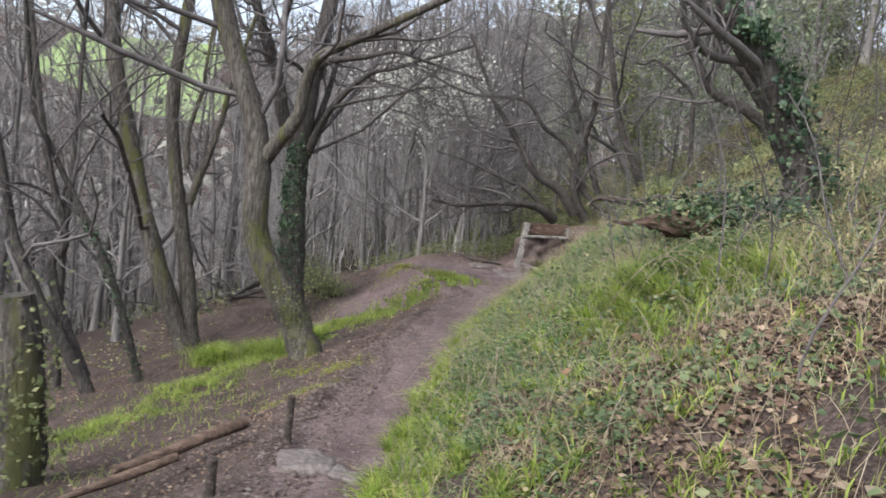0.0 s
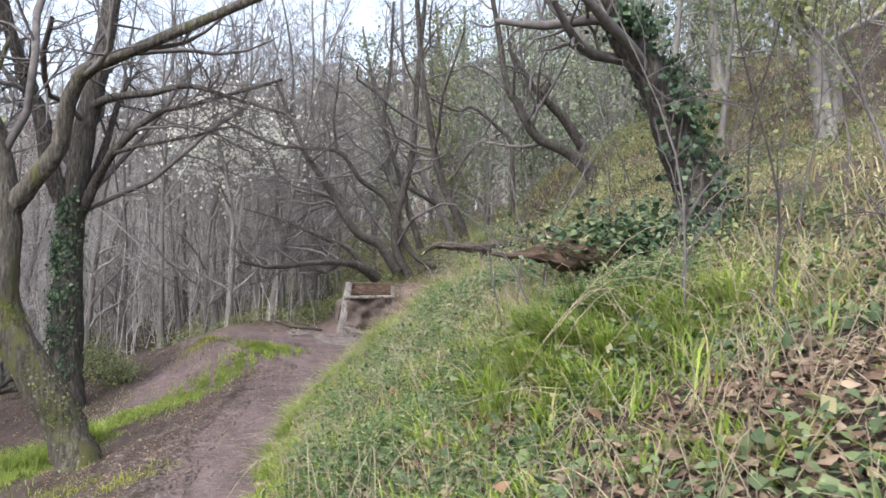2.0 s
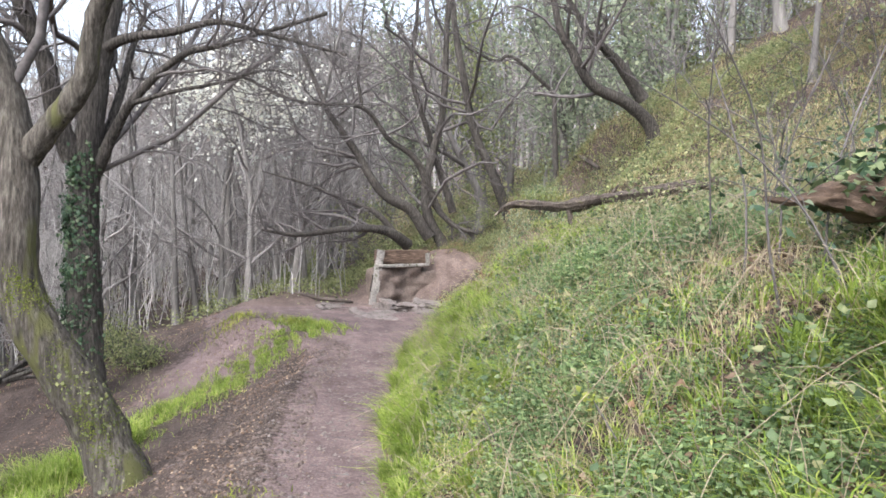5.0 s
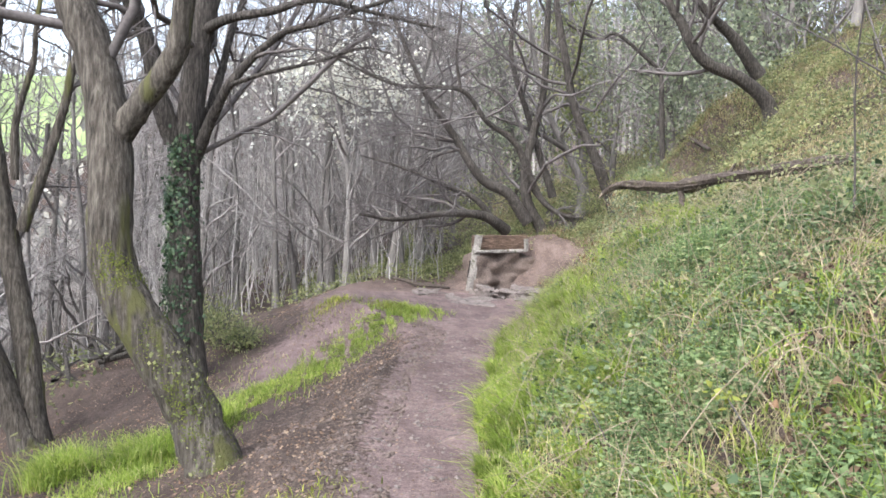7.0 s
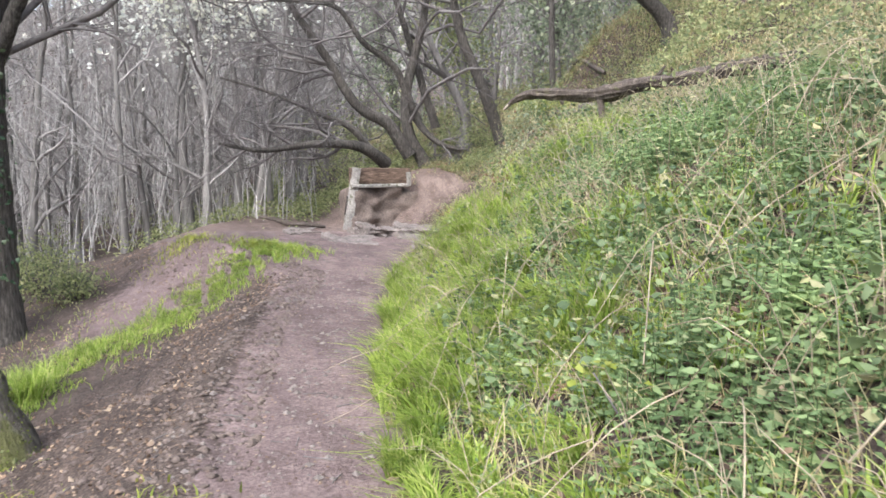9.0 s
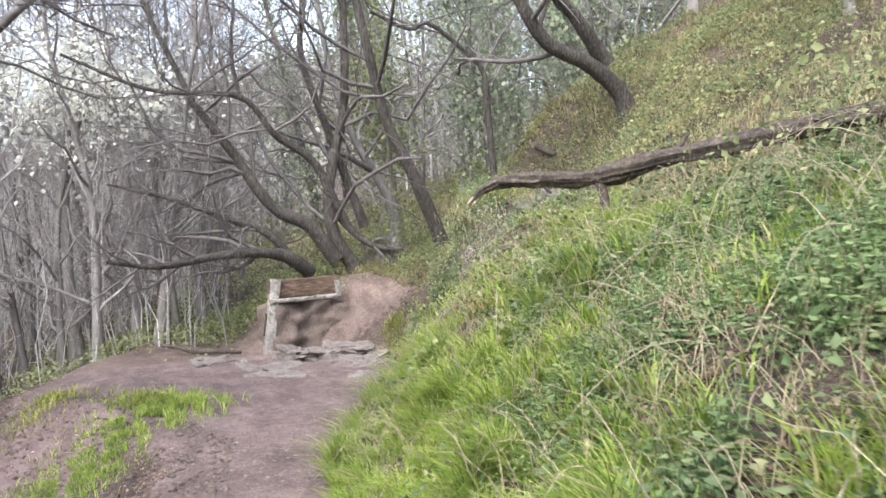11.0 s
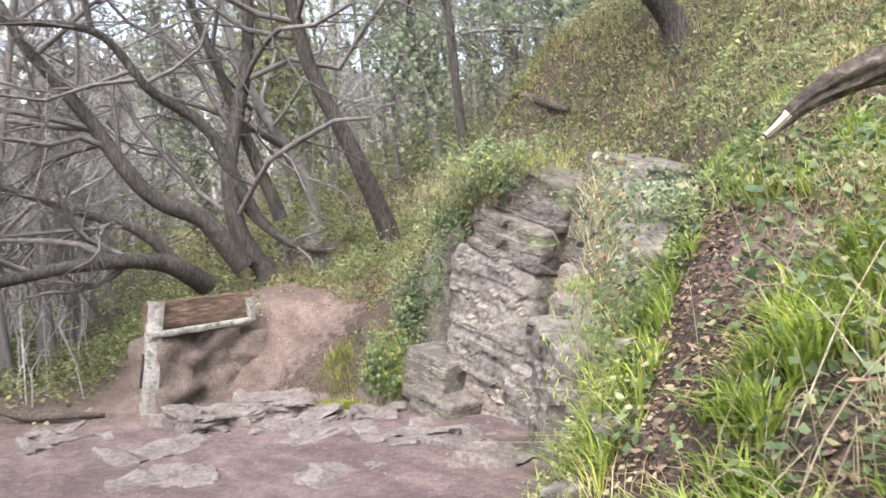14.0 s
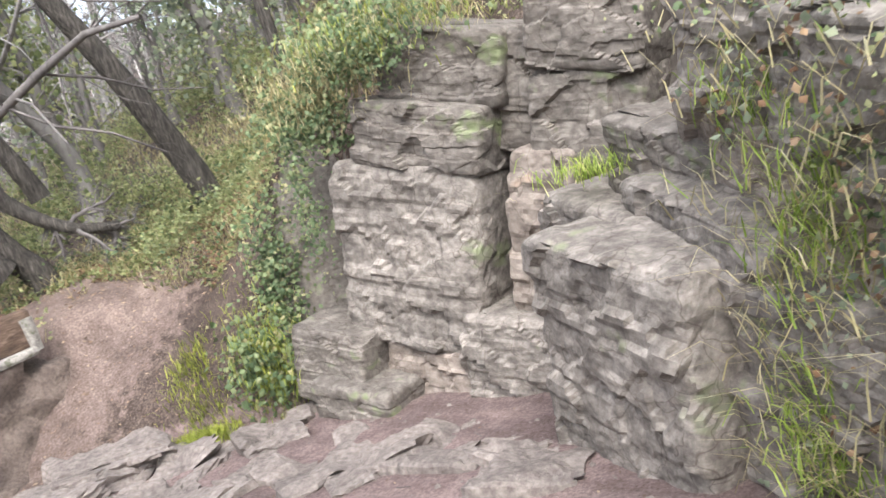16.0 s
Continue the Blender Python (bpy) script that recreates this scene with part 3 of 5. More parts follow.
STEM_E5 = ([(2.31, 25.7, 4.22), (2.17, 25.7, 5.11), (2.23, 25.7, 6.14), (2.33, 25.7, 7.64)], 0.05, 0.02)
STEM_E6 = ([(5.07, 26.2, 1.49), (4.75, 26.25, 2.41), (4.26, 26.3, 3.79), (3.77, 26.35, 5.32), (3.88, 26.4, 6.88), (3.88, 26.4, 9.08)], 0.12, 0.04)
STEM_E7 = ([(4.46, 25.9, 1.69), (4.74, 25.7, 1.31), (5.09, 25.5, 1.05), (5.47, 25.3, 0.95)], 0.1, 0.05)
TREE_E = [STEM_E0, STEM_E1, STEM_E2, STEM_E3, STEM_E4, STEM_E5, STEM_E6, STEM_E7]
STEM_F0 = ([(6.46, 25.0, 0.85), (6.46, 25.0, 1.07), (6.11, 25.0, 1.96), (5.79, 25.0, 2.69), (5.29, 25.0, 3.7), (4.92, 25.0, 5.14), (4.63, 25.0, 6.57), (4.33, 25.0, 8.77), (4.13, 25.0, 10.77)], 0.19, 0.06)
TREE_F = [STEM_F0]
STEM_G0 = ([(6.7, 29.0, 0.92), (6.7, 29.0, 2.03), (6.18, 29.0, 3.06), (5.65, 29.0, 4.0), (5.13, 29.0, 5.55), (4.78, 29.0, 7.6), (4.58, 29.0, 10.1)], 0.15, 0.05)
STEM_G1 = ([(6.18, 29.0, 3.06), (5.34, 28.75, 3.44), (4.65, 28.5, 3.64), (3.65, 28.5, 3.94)], 0.09, 0.03)
TREE_G = [STEM_G0, STEM_G1]
STEM_H0 = ([(8.1, 20.3, 2.6), (8.02, 20.3, 3.41), (7.37, 20.3, 3.95), (6.49, 20.3, 4.3), (6.03, 20.3, 5.02), (5.76, 20.3, 5.46), (5.26, 20.3, 7.46)], 0.19, 0.06)
STEM_H1 = ([(8.06, 20.8, 4.13), (7.27, 20.7, 4.96), (6.63, 20.6, 5.42), (5.83, 20.6, 6.42)], 0.16, 0.05)
STEM_H2 = ([(7.35, 24.0, 1.0), (7.3, 24.0, 2.4), (7.18, 24.0, 3.96), (7.12, 24.0, 4.66), (6.68, 24.0, 5.06), (5.92, 24.0, 5.57), (5.49, 24.0, 5.41), (4.69, 24.0, 5.71)], 0.09, 0.03)
TREE_H = [STEM_H0, STEM_H1]
STEM_I0 = ([(3.58, 8.0, 1.47), (3.58, 8.0, 1.88), (3.34, 8.0, 2.31), (3.1, 8.0, 2.78), (2.81, 8.0, 3.15), (2.54, 8.0, 3.45), (1.94, 8.2, 5.05)], 0.22, 0.09)
TREE_I = [STEM_I0]


# ---- trees ----
def wood_tree(name, label, stems, bark, seed, shoots=(9, 6, 4), reach=((0.3, 0.6), (0.3, 0.6), (0.3, 0.6)), lift=0.25, first=0.35, sides=12, group="", twig_r=0.004, category="tree", lean=(30, 75)):
    """A tree from hand-laid stems [(points, base radius, tip radius)], with limbs and twigs grown on them."""
    rng = np.random.default_rng(seed)
    base = np.array(stems[0][0][0], float)
    root = thing(name, label, category, base, group)
    lines, rads = [], []
    for i, (pts, r0, r1) in enumerate(stems):
        p = bend(pts, 18)
        u = np.linspace(0, 1, 18)
        r = r0 + (r1 - r0) * u ** 0.8
        if i == 0:
            r = r * (1 + 0.5 * np.exp(-u * 22))
        p = p + np.stack([value_noise(u * 9, u * 0 + seed + i, 1, 1), value_noise(u * 9, u * 0 + seed + i, 1, 2), u * 0], 1) * r0 * 0.18 * (u[:, None] > 0.03)
        fine, fr = bend(p, 48), np.interp(np.linspace(0, 1, 48), u, r)
        fr = fr * (1 + 0.05 * value_noise(np.arange(48) * 0.7, np.full(48, seed * 3.0), 1, 6))
        g = Geo().tubes(fine - base, fr, sides if r0 > 0.06 else 7)
        v = g.v[0]
        v += (0.07 * fr[:, None, None] * rng.normal(size=(48, len(v) // 48, 1)) * np.array([1, 1, 0.0])).reshape(-1, 3) * 0.6
        part("trunk" if i == 0 else "limb", g, bark, root)
        lines.append(p)
        rads.append(r)
    p, r = np.array(lines), np.array(rads)
    geo = Geo()
    for level, count in enumerate(shoots):
        p, r = spawn(rng, p, r, count, first if level == 0 else 0.2, reach[level], lean, lift, 6 if level == 0 else 4, 0.16 if level < 2 else 0.12, 0.5)
        r = np.maximum(r, twig_r * (1.0 - 0.2 * level))
        r = np.minimum(r, (0.045, 0.016, 0.008, 0.005)[level])
        geo.tubes(p - base, r, (6, 4, 3, 3)[level])
    # background crowns take the haze-lightened twig colour
    part("crown", geo, M_TWIG if bark is not M_POLE else M_HAZY_BRUSH, root)
    return root, lines, rads


def clothe(root, line, rad, material, seed, count, size, lo, hi, name="ivy", side=None, spread=0.06, label="dark green climbing ivy"):
    """Ivy or moss leaves on a stem."""
    rng = np.random.default_rng(seed)
    k = len(line)
    u = rng.uniform(lo, hi, count) * (k - 1.001)
    i = u.astype(int)
    f = (u - i)[:, None]
    c = line[i] * (1 - f) + line[i + 1] * f
    r = (rad[i] * (1 - f[:, 0]) + rad[i + 1] * f[:, 0])
    w = rng.uniform(0, 2 * np.pi, len(u)) if side is None else rng.normal(side, 0.9, len(u))
    keep = value_noise(u * 2.2, w, 1, seed) > -0.3
    u, w, i, f, c, r = u[keep], w[keep], i[keep], f[keep], c[keep], r[keep]
    out = np.stack([np.cos(w), np.sin(w), 0.2 * rng.normal(size=len(u))], 1)
    at = c + out * (r * 0.95 + np.abs(rng.normal(0, spread, len(u))))[:, None]
    v, fc = leaves(rng, at - np.array(root.location), size, 0.55, up=out, long=1.15)
    tagged(part(name, Geo().add(v, fc), material, root, label), kind="stuff")


# leaning mossy tree beside the path, with a long limb
tree, ln, rd = wood_tree("leaning_tree", "leaning tree with mossy grey bark beside the path", TREE_A, M_MOSSY, 11, (5, 7, 6), first=0.55)
clothe(tree, ln[0], rd[0], M_SHRUB, 12, 420, 0.03, 0.03, 0.3, "sprigs", side=5.6, spread=0.05, label="small fresh leaves sprouting from the bark")
clothe(tree, ln[0], rd[0], M_TRUNK_MOSS, 13, 15000, 0.014, 0.05, 0.45, "moss", side=-0.5, spread=0.006, label="bright green moss on the bark")
# forked ivy tree
tree, ln, rd = wood_tree("ivy_tree", "tall forked tree with ivy up its dark trunk", TREE_B, M_BARK, 21, (9, 8, 6), first=0.4)
clothe(tree, ln[0], rd[0], M_IVY, 22, 2600, 0.06, 0.17, 0.5, side=3.7, spread=0.06)
# twin-stemmed tree
tree, ln, rd = wood_tree("twin_stemmed_tree", "twin-stemmed bare tree with grey-green bark on the slope", TREE_C, M_MOSSY, 31, (5, 6, 5), first=0.45)
tree, ln, rd = wood_tree("slender_tree", "slender leaning bare tree with dark bark", TREE_D1, M_BARK, 41, (5, 6, 4), first=0.4, group="slender slope trees")
tree, ln, rd = wood_tree("slender_tree", "thin crooked tree with a few ivy leaves", TREE_D2, M_BARK, 42, (6, 6, 4), first=0.35, group="slender slope trees")
clothe(tree, ln[0], rd[0], M_IVY, 43, 500, 0.05, 0.05, 0.5)
tree, ln, rd = wood_tree("slender_tree", "slender upright bare tree on the slope", TREE_D3, M_BARK, 44, (6, 6, 4), first=0.35, group="slender slope trees")
# many-stemmed old tree above the sleepers
tree, ln, rd = wood_tree("many_stemmed_tree", "old many-stemmed tree with spreading crooked dark limbs", TREE_E, M_BARK, 51, (11, 8, 7), ((0.3, 0.65), (0.35, 0.65), (0.35, 0.7)), 0.05, 0.3)
tree, ln, rd = wood_tree("bank_tree", "bare leaning tree with a curved trunk on the bank", TREE_F, M_BARK, 61, (6, 6, 5), first=0.5)
tree, ln, rd = wood_tree("bank_tree", "thin leaning bare tree on the hillside", TREE_G, M_POLE, 62, (6, 6, 5), first=0.4)
tree, ln, rd = wood_tree("hillside_tree", "leaning double-stemmed tree high on the hillside", TREE_H, M_BARK, 71, (7, 6, 5), first=0.4)
tree, ln, rd = wood_tree("hillside_tree", "thin crooked bare tree on the slope above the rock", [STEM_H2], M_BARK, 72, (7, 6, 5), first=0.4)
tree, ln, rd = wood_tree("hillside_tree", "leaning ivy-clad tree on the hillside", TREE_I, M_BARK, 81, (6, 6, 4), first=0.5)
clothe(tree, ln[0], rd[0], M_IVY, 82, 2400, 0.065, 0.1, 0.95, side=-0.3, spread=0.12)

# pole-stage wood in the background: a few shapes, many trees, bark lightened for haze
rng = np.random.default_rng(5)
poles, shapes = [], []
for s in range(9):
    h = rng.uniform(9.5, 15)
    lx, ly = rng.normal(0.2, 0.9, 2)
    stem = [(0, 0, -0.3), (lx * 0.2, ly * 0.2, h * 0.3), (lx * 0.5 + rng.normal(0, 0.3), ly * 0.5 + rng.normal(0, 0.3), h * 0.65), (lx, ly, h)]
    r0 = rng.uniform(0.06, 0.12)
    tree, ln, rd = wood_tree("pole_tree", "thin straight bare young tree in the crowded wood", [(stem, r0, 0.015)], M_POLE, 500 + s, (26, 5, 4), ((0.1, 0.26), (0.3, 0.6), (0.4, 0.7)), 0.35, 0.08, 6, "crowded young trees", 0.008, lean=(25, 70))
    poles.append(tree)
    shapes.append((bend(np.array(stem), 10), r0, spawn(rng, bend(np.array(stem), 10)[None], np.full((1, 10), 0.02), 40, 0.1, (0.08, 0.22), (20, 60), 0.4, 4)[0]))
spots = []
while len(spots) < 185:
    y = 26.5 + 30 * rng.random() ** 1.3
    x = 2.4 + 0.16 * (y - 26) - 22 * rng.random() ** 1.25 if rng.random() < 0.88 else rng.uniform(5, 24)
    if x > 2.2 and y < 30 or (-0.5 < x / y < -0.25 and y > 32):
        continue
    if all((x - a) ** 2 + (y - b) ** 2 > 0.3 for a, b in spots):
        spots.append((x, y))
while len(spots) < 232:
    spots.append((rng.uniform(-20, -7), rng.uniform(13, 28)))
while len(spots) < 290:
    x, y = rng.uniform(9, 26), rng.uniform(9, 45)
    spots.append((x, y))
for i, (x, y) in enumerate(spots):
    m = pose(x, y, float(land(x, y)), 0, 0, rng.uniform(0, 360)) @ Matrix.Scale(rng.uniform(0.7, 1.2), 4)
    if i < len(poles):
        poles[i].matrix_basis = m
    else:
        ob = copy_thing(poles[i % len(poles)], m)
        ob.scale = m.to_scale()
# the wood beyond, too dense to pick apart; its pale grey paints in the haze
n = 230
fy = 45 + 75 * rng.random(n) ** 1.2
fx = rng.uniform(-1, 0.35, n) * (20 + fy * 0.75)
side_n = 120
fx = np.concatenate([fx, rng.uniform(-60, -18, side_n), rng.uniform(14, 60, 200)])
fy = np.concatenate([fy, rng.uniform(0, 45, side_n), rng.uniform(5, 80, 200)])
g = Geo()
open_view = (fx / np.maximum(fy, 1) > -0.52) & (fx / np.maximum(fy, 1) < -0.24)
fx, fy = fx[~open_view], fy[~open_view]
for i, (x, y) in enumerate(zip(fx, fy)):
    line, r0, shoots_ = shapes[i % 9]
    k = rng.uniform(0.7, 1.25)
    a = rng.uniform(0, 2 * np.pi)
    turn = np.array([[np.cos(a), -np.sin(a), 0], [np.sin(a), np.cos(a), 0], [0, 0, 1]]) * k
    at = np.array([x, y, float(land(x, y))])
    g.tubes(line @ turn.T + at, np.linspace(r0, 0.02, 10) * k, 4)
    g.tubes(shoots_ @ turn.T + at, np.broadcast_to(np.linspace(0.02, 0.01, 4), (40, 4)), 3)
tagged(part("distant_wood", g, M_HAZE), "bare trees standing close in the distance, coloured pale grey for haze", "wood", kind="stuff")
# bare woods on the far side of the valley, aerial haze painted as pale grey
n = 15000
az, dist = np.radians(rng.uniform(-62, 22, n)), rng.uniform(95, 420, n)
x, y = np.sin(az) * dist, np.cos(az) * dist
k_ = (np.hypot(x + 61, (y - 158) / 1.1) > 19) & (np.hypot(x + 120, y - 120) > 24)
x, y = x[k_], y[k_]
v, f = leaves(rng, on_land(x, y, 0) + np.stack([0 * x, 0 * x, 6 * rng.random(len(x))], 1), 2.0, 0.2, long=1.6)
tagged(part("far_woods", Geo().add(v, f), M_FARWOOD_HAZE), "bare woods on the far side of the valley, haze put into their pale colour", "wood", kind="stuff")
# thin understorey stems, in the same haze-paled bark
n = 2100
uy = 25.5 + 34 * rng.random(n) ** 1.2
ux = rng.uniform(-24, 2.0, n) + 0.12 * (uy - 26)
keep = (ux < 2.2) | (uy > 30)
ux, uy = ux[keep], uy[keep]
n = len(ux)
tl = rng.uniform(1.2, 5.0, n)
wob = rng.normal(0, 0.16, (n, 5, 2)).cumsum(1)
q = on_land(ux, uy, -0.05)[:, None] + np.concatenate([wob, (np.linspace(0, 1, 5)[None] * tl[:, None])[..., None]], -1)
g = Geo().tubes(q, np.broadcast_to(np.linspace(0.016, 0.006, 5), (n, 5)), 3)
w, wr = spawn(rng, q, np.full((n, 5), 0.008), 4, 0.3, (0.2, 0.5), (25, 65), 0.3, 3, 0.15)
g.tubes(w, np.full(w.shape[:2], 0.005), 3)
tagged(part("understorey", g, M_HAZE), "tangle of thin bare stems under the young trees, coloured pale grey for haze", "undergrowth", kind="stuff")


# ---- rock outcrop ----
ROCK_SEED = [100]


def lumpy_box(w, d, h, seed, grain=0.05, strata=0.035, n=9, corner=0.16, cell=(0.24, 0.24, 0.15)):
    """A broken block of bedded rock: sharp flakes split along bedding and joints, ledges, chipped faces."""
    g = Geo()
    rs = np.random.default_rng(seed)
    count = int(np.clip(w * d * h / (cell[0] * cell[1] * cell[2]), 8, 150))
    seeds = rs.uniform(-0.56, 0.56, (count, 3)) * np.array([w, d, h])
    push, tilt = rs.uniform(-1, 1, count), rs.normal(size=(count, 3)) * np.array([0.08, 0.08, 0.16])
    t = np.linspace(-1, 1, n)
    a, b = np.meshgrid(t, t)
    a, b = a.ravel(), b.ravel()
    one = np.ones_like(a)
    idx = np.arange(n * n).reshape(n, n)
    q = np.stack([idx[:-1, :-1], idx[:-1, 1:], idx[1:, 1:], idx[1:, :-1]], -1).reshape(-1, 4)
    for s in ((a, b, one, False), (a, b, -one, True), (a, one, b, True), (a, -one, b, False), (one, a, b, False), (-one, a, b, True)):
        p = np.stack(s[:3], 1)
        r = (np.abs(p) ** 14).sum(1, keepdims=True) ** (1 / 14)
        p = p / np.maximum(r, 1e-6) * (1 - corner * 0.2)
        p = p * np.array([w, d, h]) / 2
        u = p[:, 0] + 0.7 * p[:, 1]
        bed = np.floor((p[:, 2] + 0.05 * value_noise(u, p[:, 1], 0.6, seed)) / 0.09)
        ledge = value_noise(bed * 3.1, np.zeros_like(bed) + seed, 1, seed + 1) * strata
        warped = p + 0.05 * np.stack([value_noise(u, p[:, 2], 0.25, seed + 5), value_noise(p[:, 2], u, 0.25, seed + 6), 0.5 * value_noise(u, p[:, 2], 0.4, seed + 7)], 1)
        near = (((warped[:, None] - seeds[None]) / np.array(cell)) ** 2).sum(2).argmin(1)
        flake = (push[near] + ((p - seeds[near]) * tilt[near]).sum(1) * 6) * grain * 1.9
        chip = value_noise(u, p[:, 2] * 1.3 + p[:, 1], 0.2, seed + 2) * grain * 0.7 + value_noise(u, p[:, 2] * 2 + p[:, 1], 0.05, seed + 4) * grain * 0.35
        out = p * np.array([0.3, 1, 0.25]) / (np.array([w, d, h]) / 2)
        p = p + out * (ledge + flake + chip)[:, None] + np.stack([chip * 0.3, chip * 0, chip * 0.2], 1)
        g.add(p, q[:, ::-1] if s[3] else q)
    bm = bmesh.new()
    me = g.mesh("block")
    bm.from_mesh(me)
    bmesh.ops.remove_doubles(bm, verts=bm.verts, dist=0.002)
    bmesh.ops.recalc_face_normals(bm, faces=bm.faces)
    bpy.data.meshes.remove(me)
    return bm


outcrop = thing("rock_outcrop", "pale grey bedded sandstone outcrop with deep cracks beside the path", "rock", (5.9, 20.4, -0.9))


def rock_block(material, x, y, z, w, d, h, yaw, roll, label=""):
    ROCK_SEED[0] += 7
    bm = lumpy_box(w, d, h, ROCK_SEED[0], n=42, grain=0.017, strata=0.016)
    ob = part("rock_block", bm, material, outcrop, label, False)
    ob.matrix_basis = Matrix.Translation(-outcrop.location) @ pose(x, y, z, 0, 0, yaw) @ pose(0, 0, 0, 0, roll, 0)
    return ob


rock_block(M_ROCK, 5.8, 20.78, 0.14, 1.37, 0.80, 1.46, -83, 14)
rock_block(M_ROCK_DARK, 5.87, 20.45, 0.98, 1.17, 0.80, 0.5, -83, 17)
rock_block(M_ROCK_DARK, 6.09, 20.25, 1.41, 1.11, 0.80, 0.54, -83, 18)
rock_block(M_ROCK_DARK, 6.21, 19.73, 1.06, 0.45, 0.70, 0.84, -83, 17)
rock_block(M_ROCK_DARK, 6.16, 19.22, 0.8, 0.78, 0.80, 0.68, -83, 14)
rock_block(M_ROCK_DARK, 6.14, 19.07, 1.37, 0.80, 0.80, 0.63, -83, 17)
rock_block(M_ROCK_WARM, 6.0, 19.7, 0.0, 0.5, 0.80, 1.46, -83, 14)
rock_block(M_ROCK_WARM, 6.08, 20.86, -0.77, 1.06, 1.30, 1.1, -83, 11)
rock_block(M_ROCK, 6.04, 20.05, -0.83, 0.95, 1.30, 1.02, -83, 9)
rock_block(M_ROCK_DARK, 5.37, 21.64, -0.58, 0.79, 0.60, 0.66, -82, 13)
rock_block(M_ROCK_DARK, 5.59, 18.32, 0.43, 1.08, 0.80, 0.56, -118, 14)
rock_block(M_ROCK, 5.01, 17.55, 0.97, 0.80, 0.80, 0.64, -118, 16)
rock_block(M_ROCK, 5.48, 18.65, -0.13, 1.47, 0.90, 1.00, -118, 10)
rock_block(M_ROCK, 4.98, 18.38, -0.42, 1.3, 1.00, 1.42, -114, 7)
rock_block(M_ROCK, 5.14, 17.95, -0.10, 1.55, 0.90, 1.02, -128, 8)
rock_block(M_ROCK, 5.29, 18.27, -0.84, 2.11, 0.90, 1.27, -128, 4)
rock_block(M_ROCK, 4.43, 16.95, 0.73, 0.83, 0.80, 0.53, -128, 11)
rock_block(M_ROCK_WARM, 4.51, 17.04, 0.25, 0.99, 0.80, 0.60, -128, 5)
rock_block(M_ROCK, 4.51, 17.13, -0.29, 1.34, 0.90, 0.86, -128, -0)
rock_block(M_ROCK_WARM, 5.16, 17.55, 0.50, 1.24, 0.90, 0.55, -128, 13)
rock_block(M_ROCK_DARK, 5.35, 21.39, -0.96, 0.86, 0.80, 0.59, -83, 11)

# broken slabs in the path at the foot of the rock
slab_rng = np.random.default_rng(77)
for x, y, w, d, h, turn, tip in ((3.0, 22.75, 0.9, 0.7, 0.3, 20, 4), (3.75, 22.95, 0.95, 0.6, 0.34, -15, 6), (3.95, 22.2, 0.85, 0.55, 0.22, 30, -5), (4.75, 21.9, 0.8, 0.6, 0.3, -20, 3),
                                 (2.3, 21.9, 1.2, 0.5, 0.14, 10, 2), (3.4, 21.2, 1.0, 0.5, 0.14, 25, -3), (4.4, 20.9, 0.9, 0.6, 0.2, -10, 4), (4.7, 20.0, 0.8, 0.7, 0.24, 15, 3),
                                 (1.5, 23.2, 0.9, 0.5, 0.16, 5, 0), (2.0, 20.6, 0.9, 0.4, 0.1, -12, 2), (4.55, 19.2, 0.8, 0.5, 0.2, 40, 5), (3.3, 19.6, 0.8, 0.45, 0.1, 12, 0),
                                 (3.45, 22.1, 0.55, 0.42, 0.3, -30, 9), (4.2, 21.35, 0.7, 0.5, 0.26, 25, 6), (4.35, 20.3, 0.7, 0.55, 0.22, -25, -4), (2.75, 23.35, 0.7, 0.45, 0.2, 35, 5), (4.25, 22.5, 0.5, 0.4, 0.3, 50, 12), (1.4, 23.8, 0.5, 0.36, 0.14, -20, 3)):
    ROCK_SEED[0] += 5
    ob = part("rock_slab", lumpy_box(w, d, h, ROCK_SEED[0], 0.09, 0.04, 13), M_STONE, None, "", False)
    ob.matrix_basis = pose(x, y, float(land(x, y)) + (0.03 if y > 22.7 and x > 2.5 else -h * 0.34), tip, tip, turn)
    tagged(ob, "flat pale rock slab half sunk in the trodden path", "rock", "slabs in the path")
for x, y, w, d, h, turn in ((-0.69, 4.95, 0.42, 0.3, 0.16, 10), (-0.42, 4.82, 0.26, 0.2, 0.12, -20)):
    ROCK_SEED[0] += 5
    ob = part("flat_stone", lumpy_box(w, d, h, ROCK_SEED[0], 0.02, 0.01, 9, 0.5), M_STONE, None, "", True)
    ob.matrix_basis = pose(x, y, float(land(x, y)) - 0.02, 3, 2, turn)
    tagged(ob, "flat worn grey stone set in the earth path", "stone", "flat stones in the path")
for x, y, z, s in ((2.95, 15.95, 0.22, 0.17), (3.25, 16.1, 0.42, 0.14), (2.75, 16.0, 0.02, 0.2), (3.1, 16.35, 0.2, 0.15)):
    ROCK_SEED[0] += 5
    ob = part("loose_stone", lumpy_box(s * 1.3, s, s * 0.6, ROCK_SEED[0], 0.03, 0.02, 9), M_ROCK, None, "", False)
    ob.matrix_basis = pose(x, y, float(land(x, y)) + s * 0.1, 12, 8, s * 900)
    tagged(ob, "pale loose stone lying on the grassy bank", "stone", "loose stones on the bank")

# small stones strewn on the path
g = Geo()
rng = np.random.default_rng(8)
n = 3200
sy = 3 + 20 * rng.random(n) ** 0.8
sx = lerp_table(sy, LEFT_X) + (lerp_table(sy, FOOT_X) - lerp_table(sy, LEFT_X)) * rng.uniform(-0.15, 1.0, n)
oct_v = np.array([[1, 0, 0], [0, 1, 0], [-1, 0, 0], [0, -1, 0], [0, 0, 1.0], [0, 0, -1]])
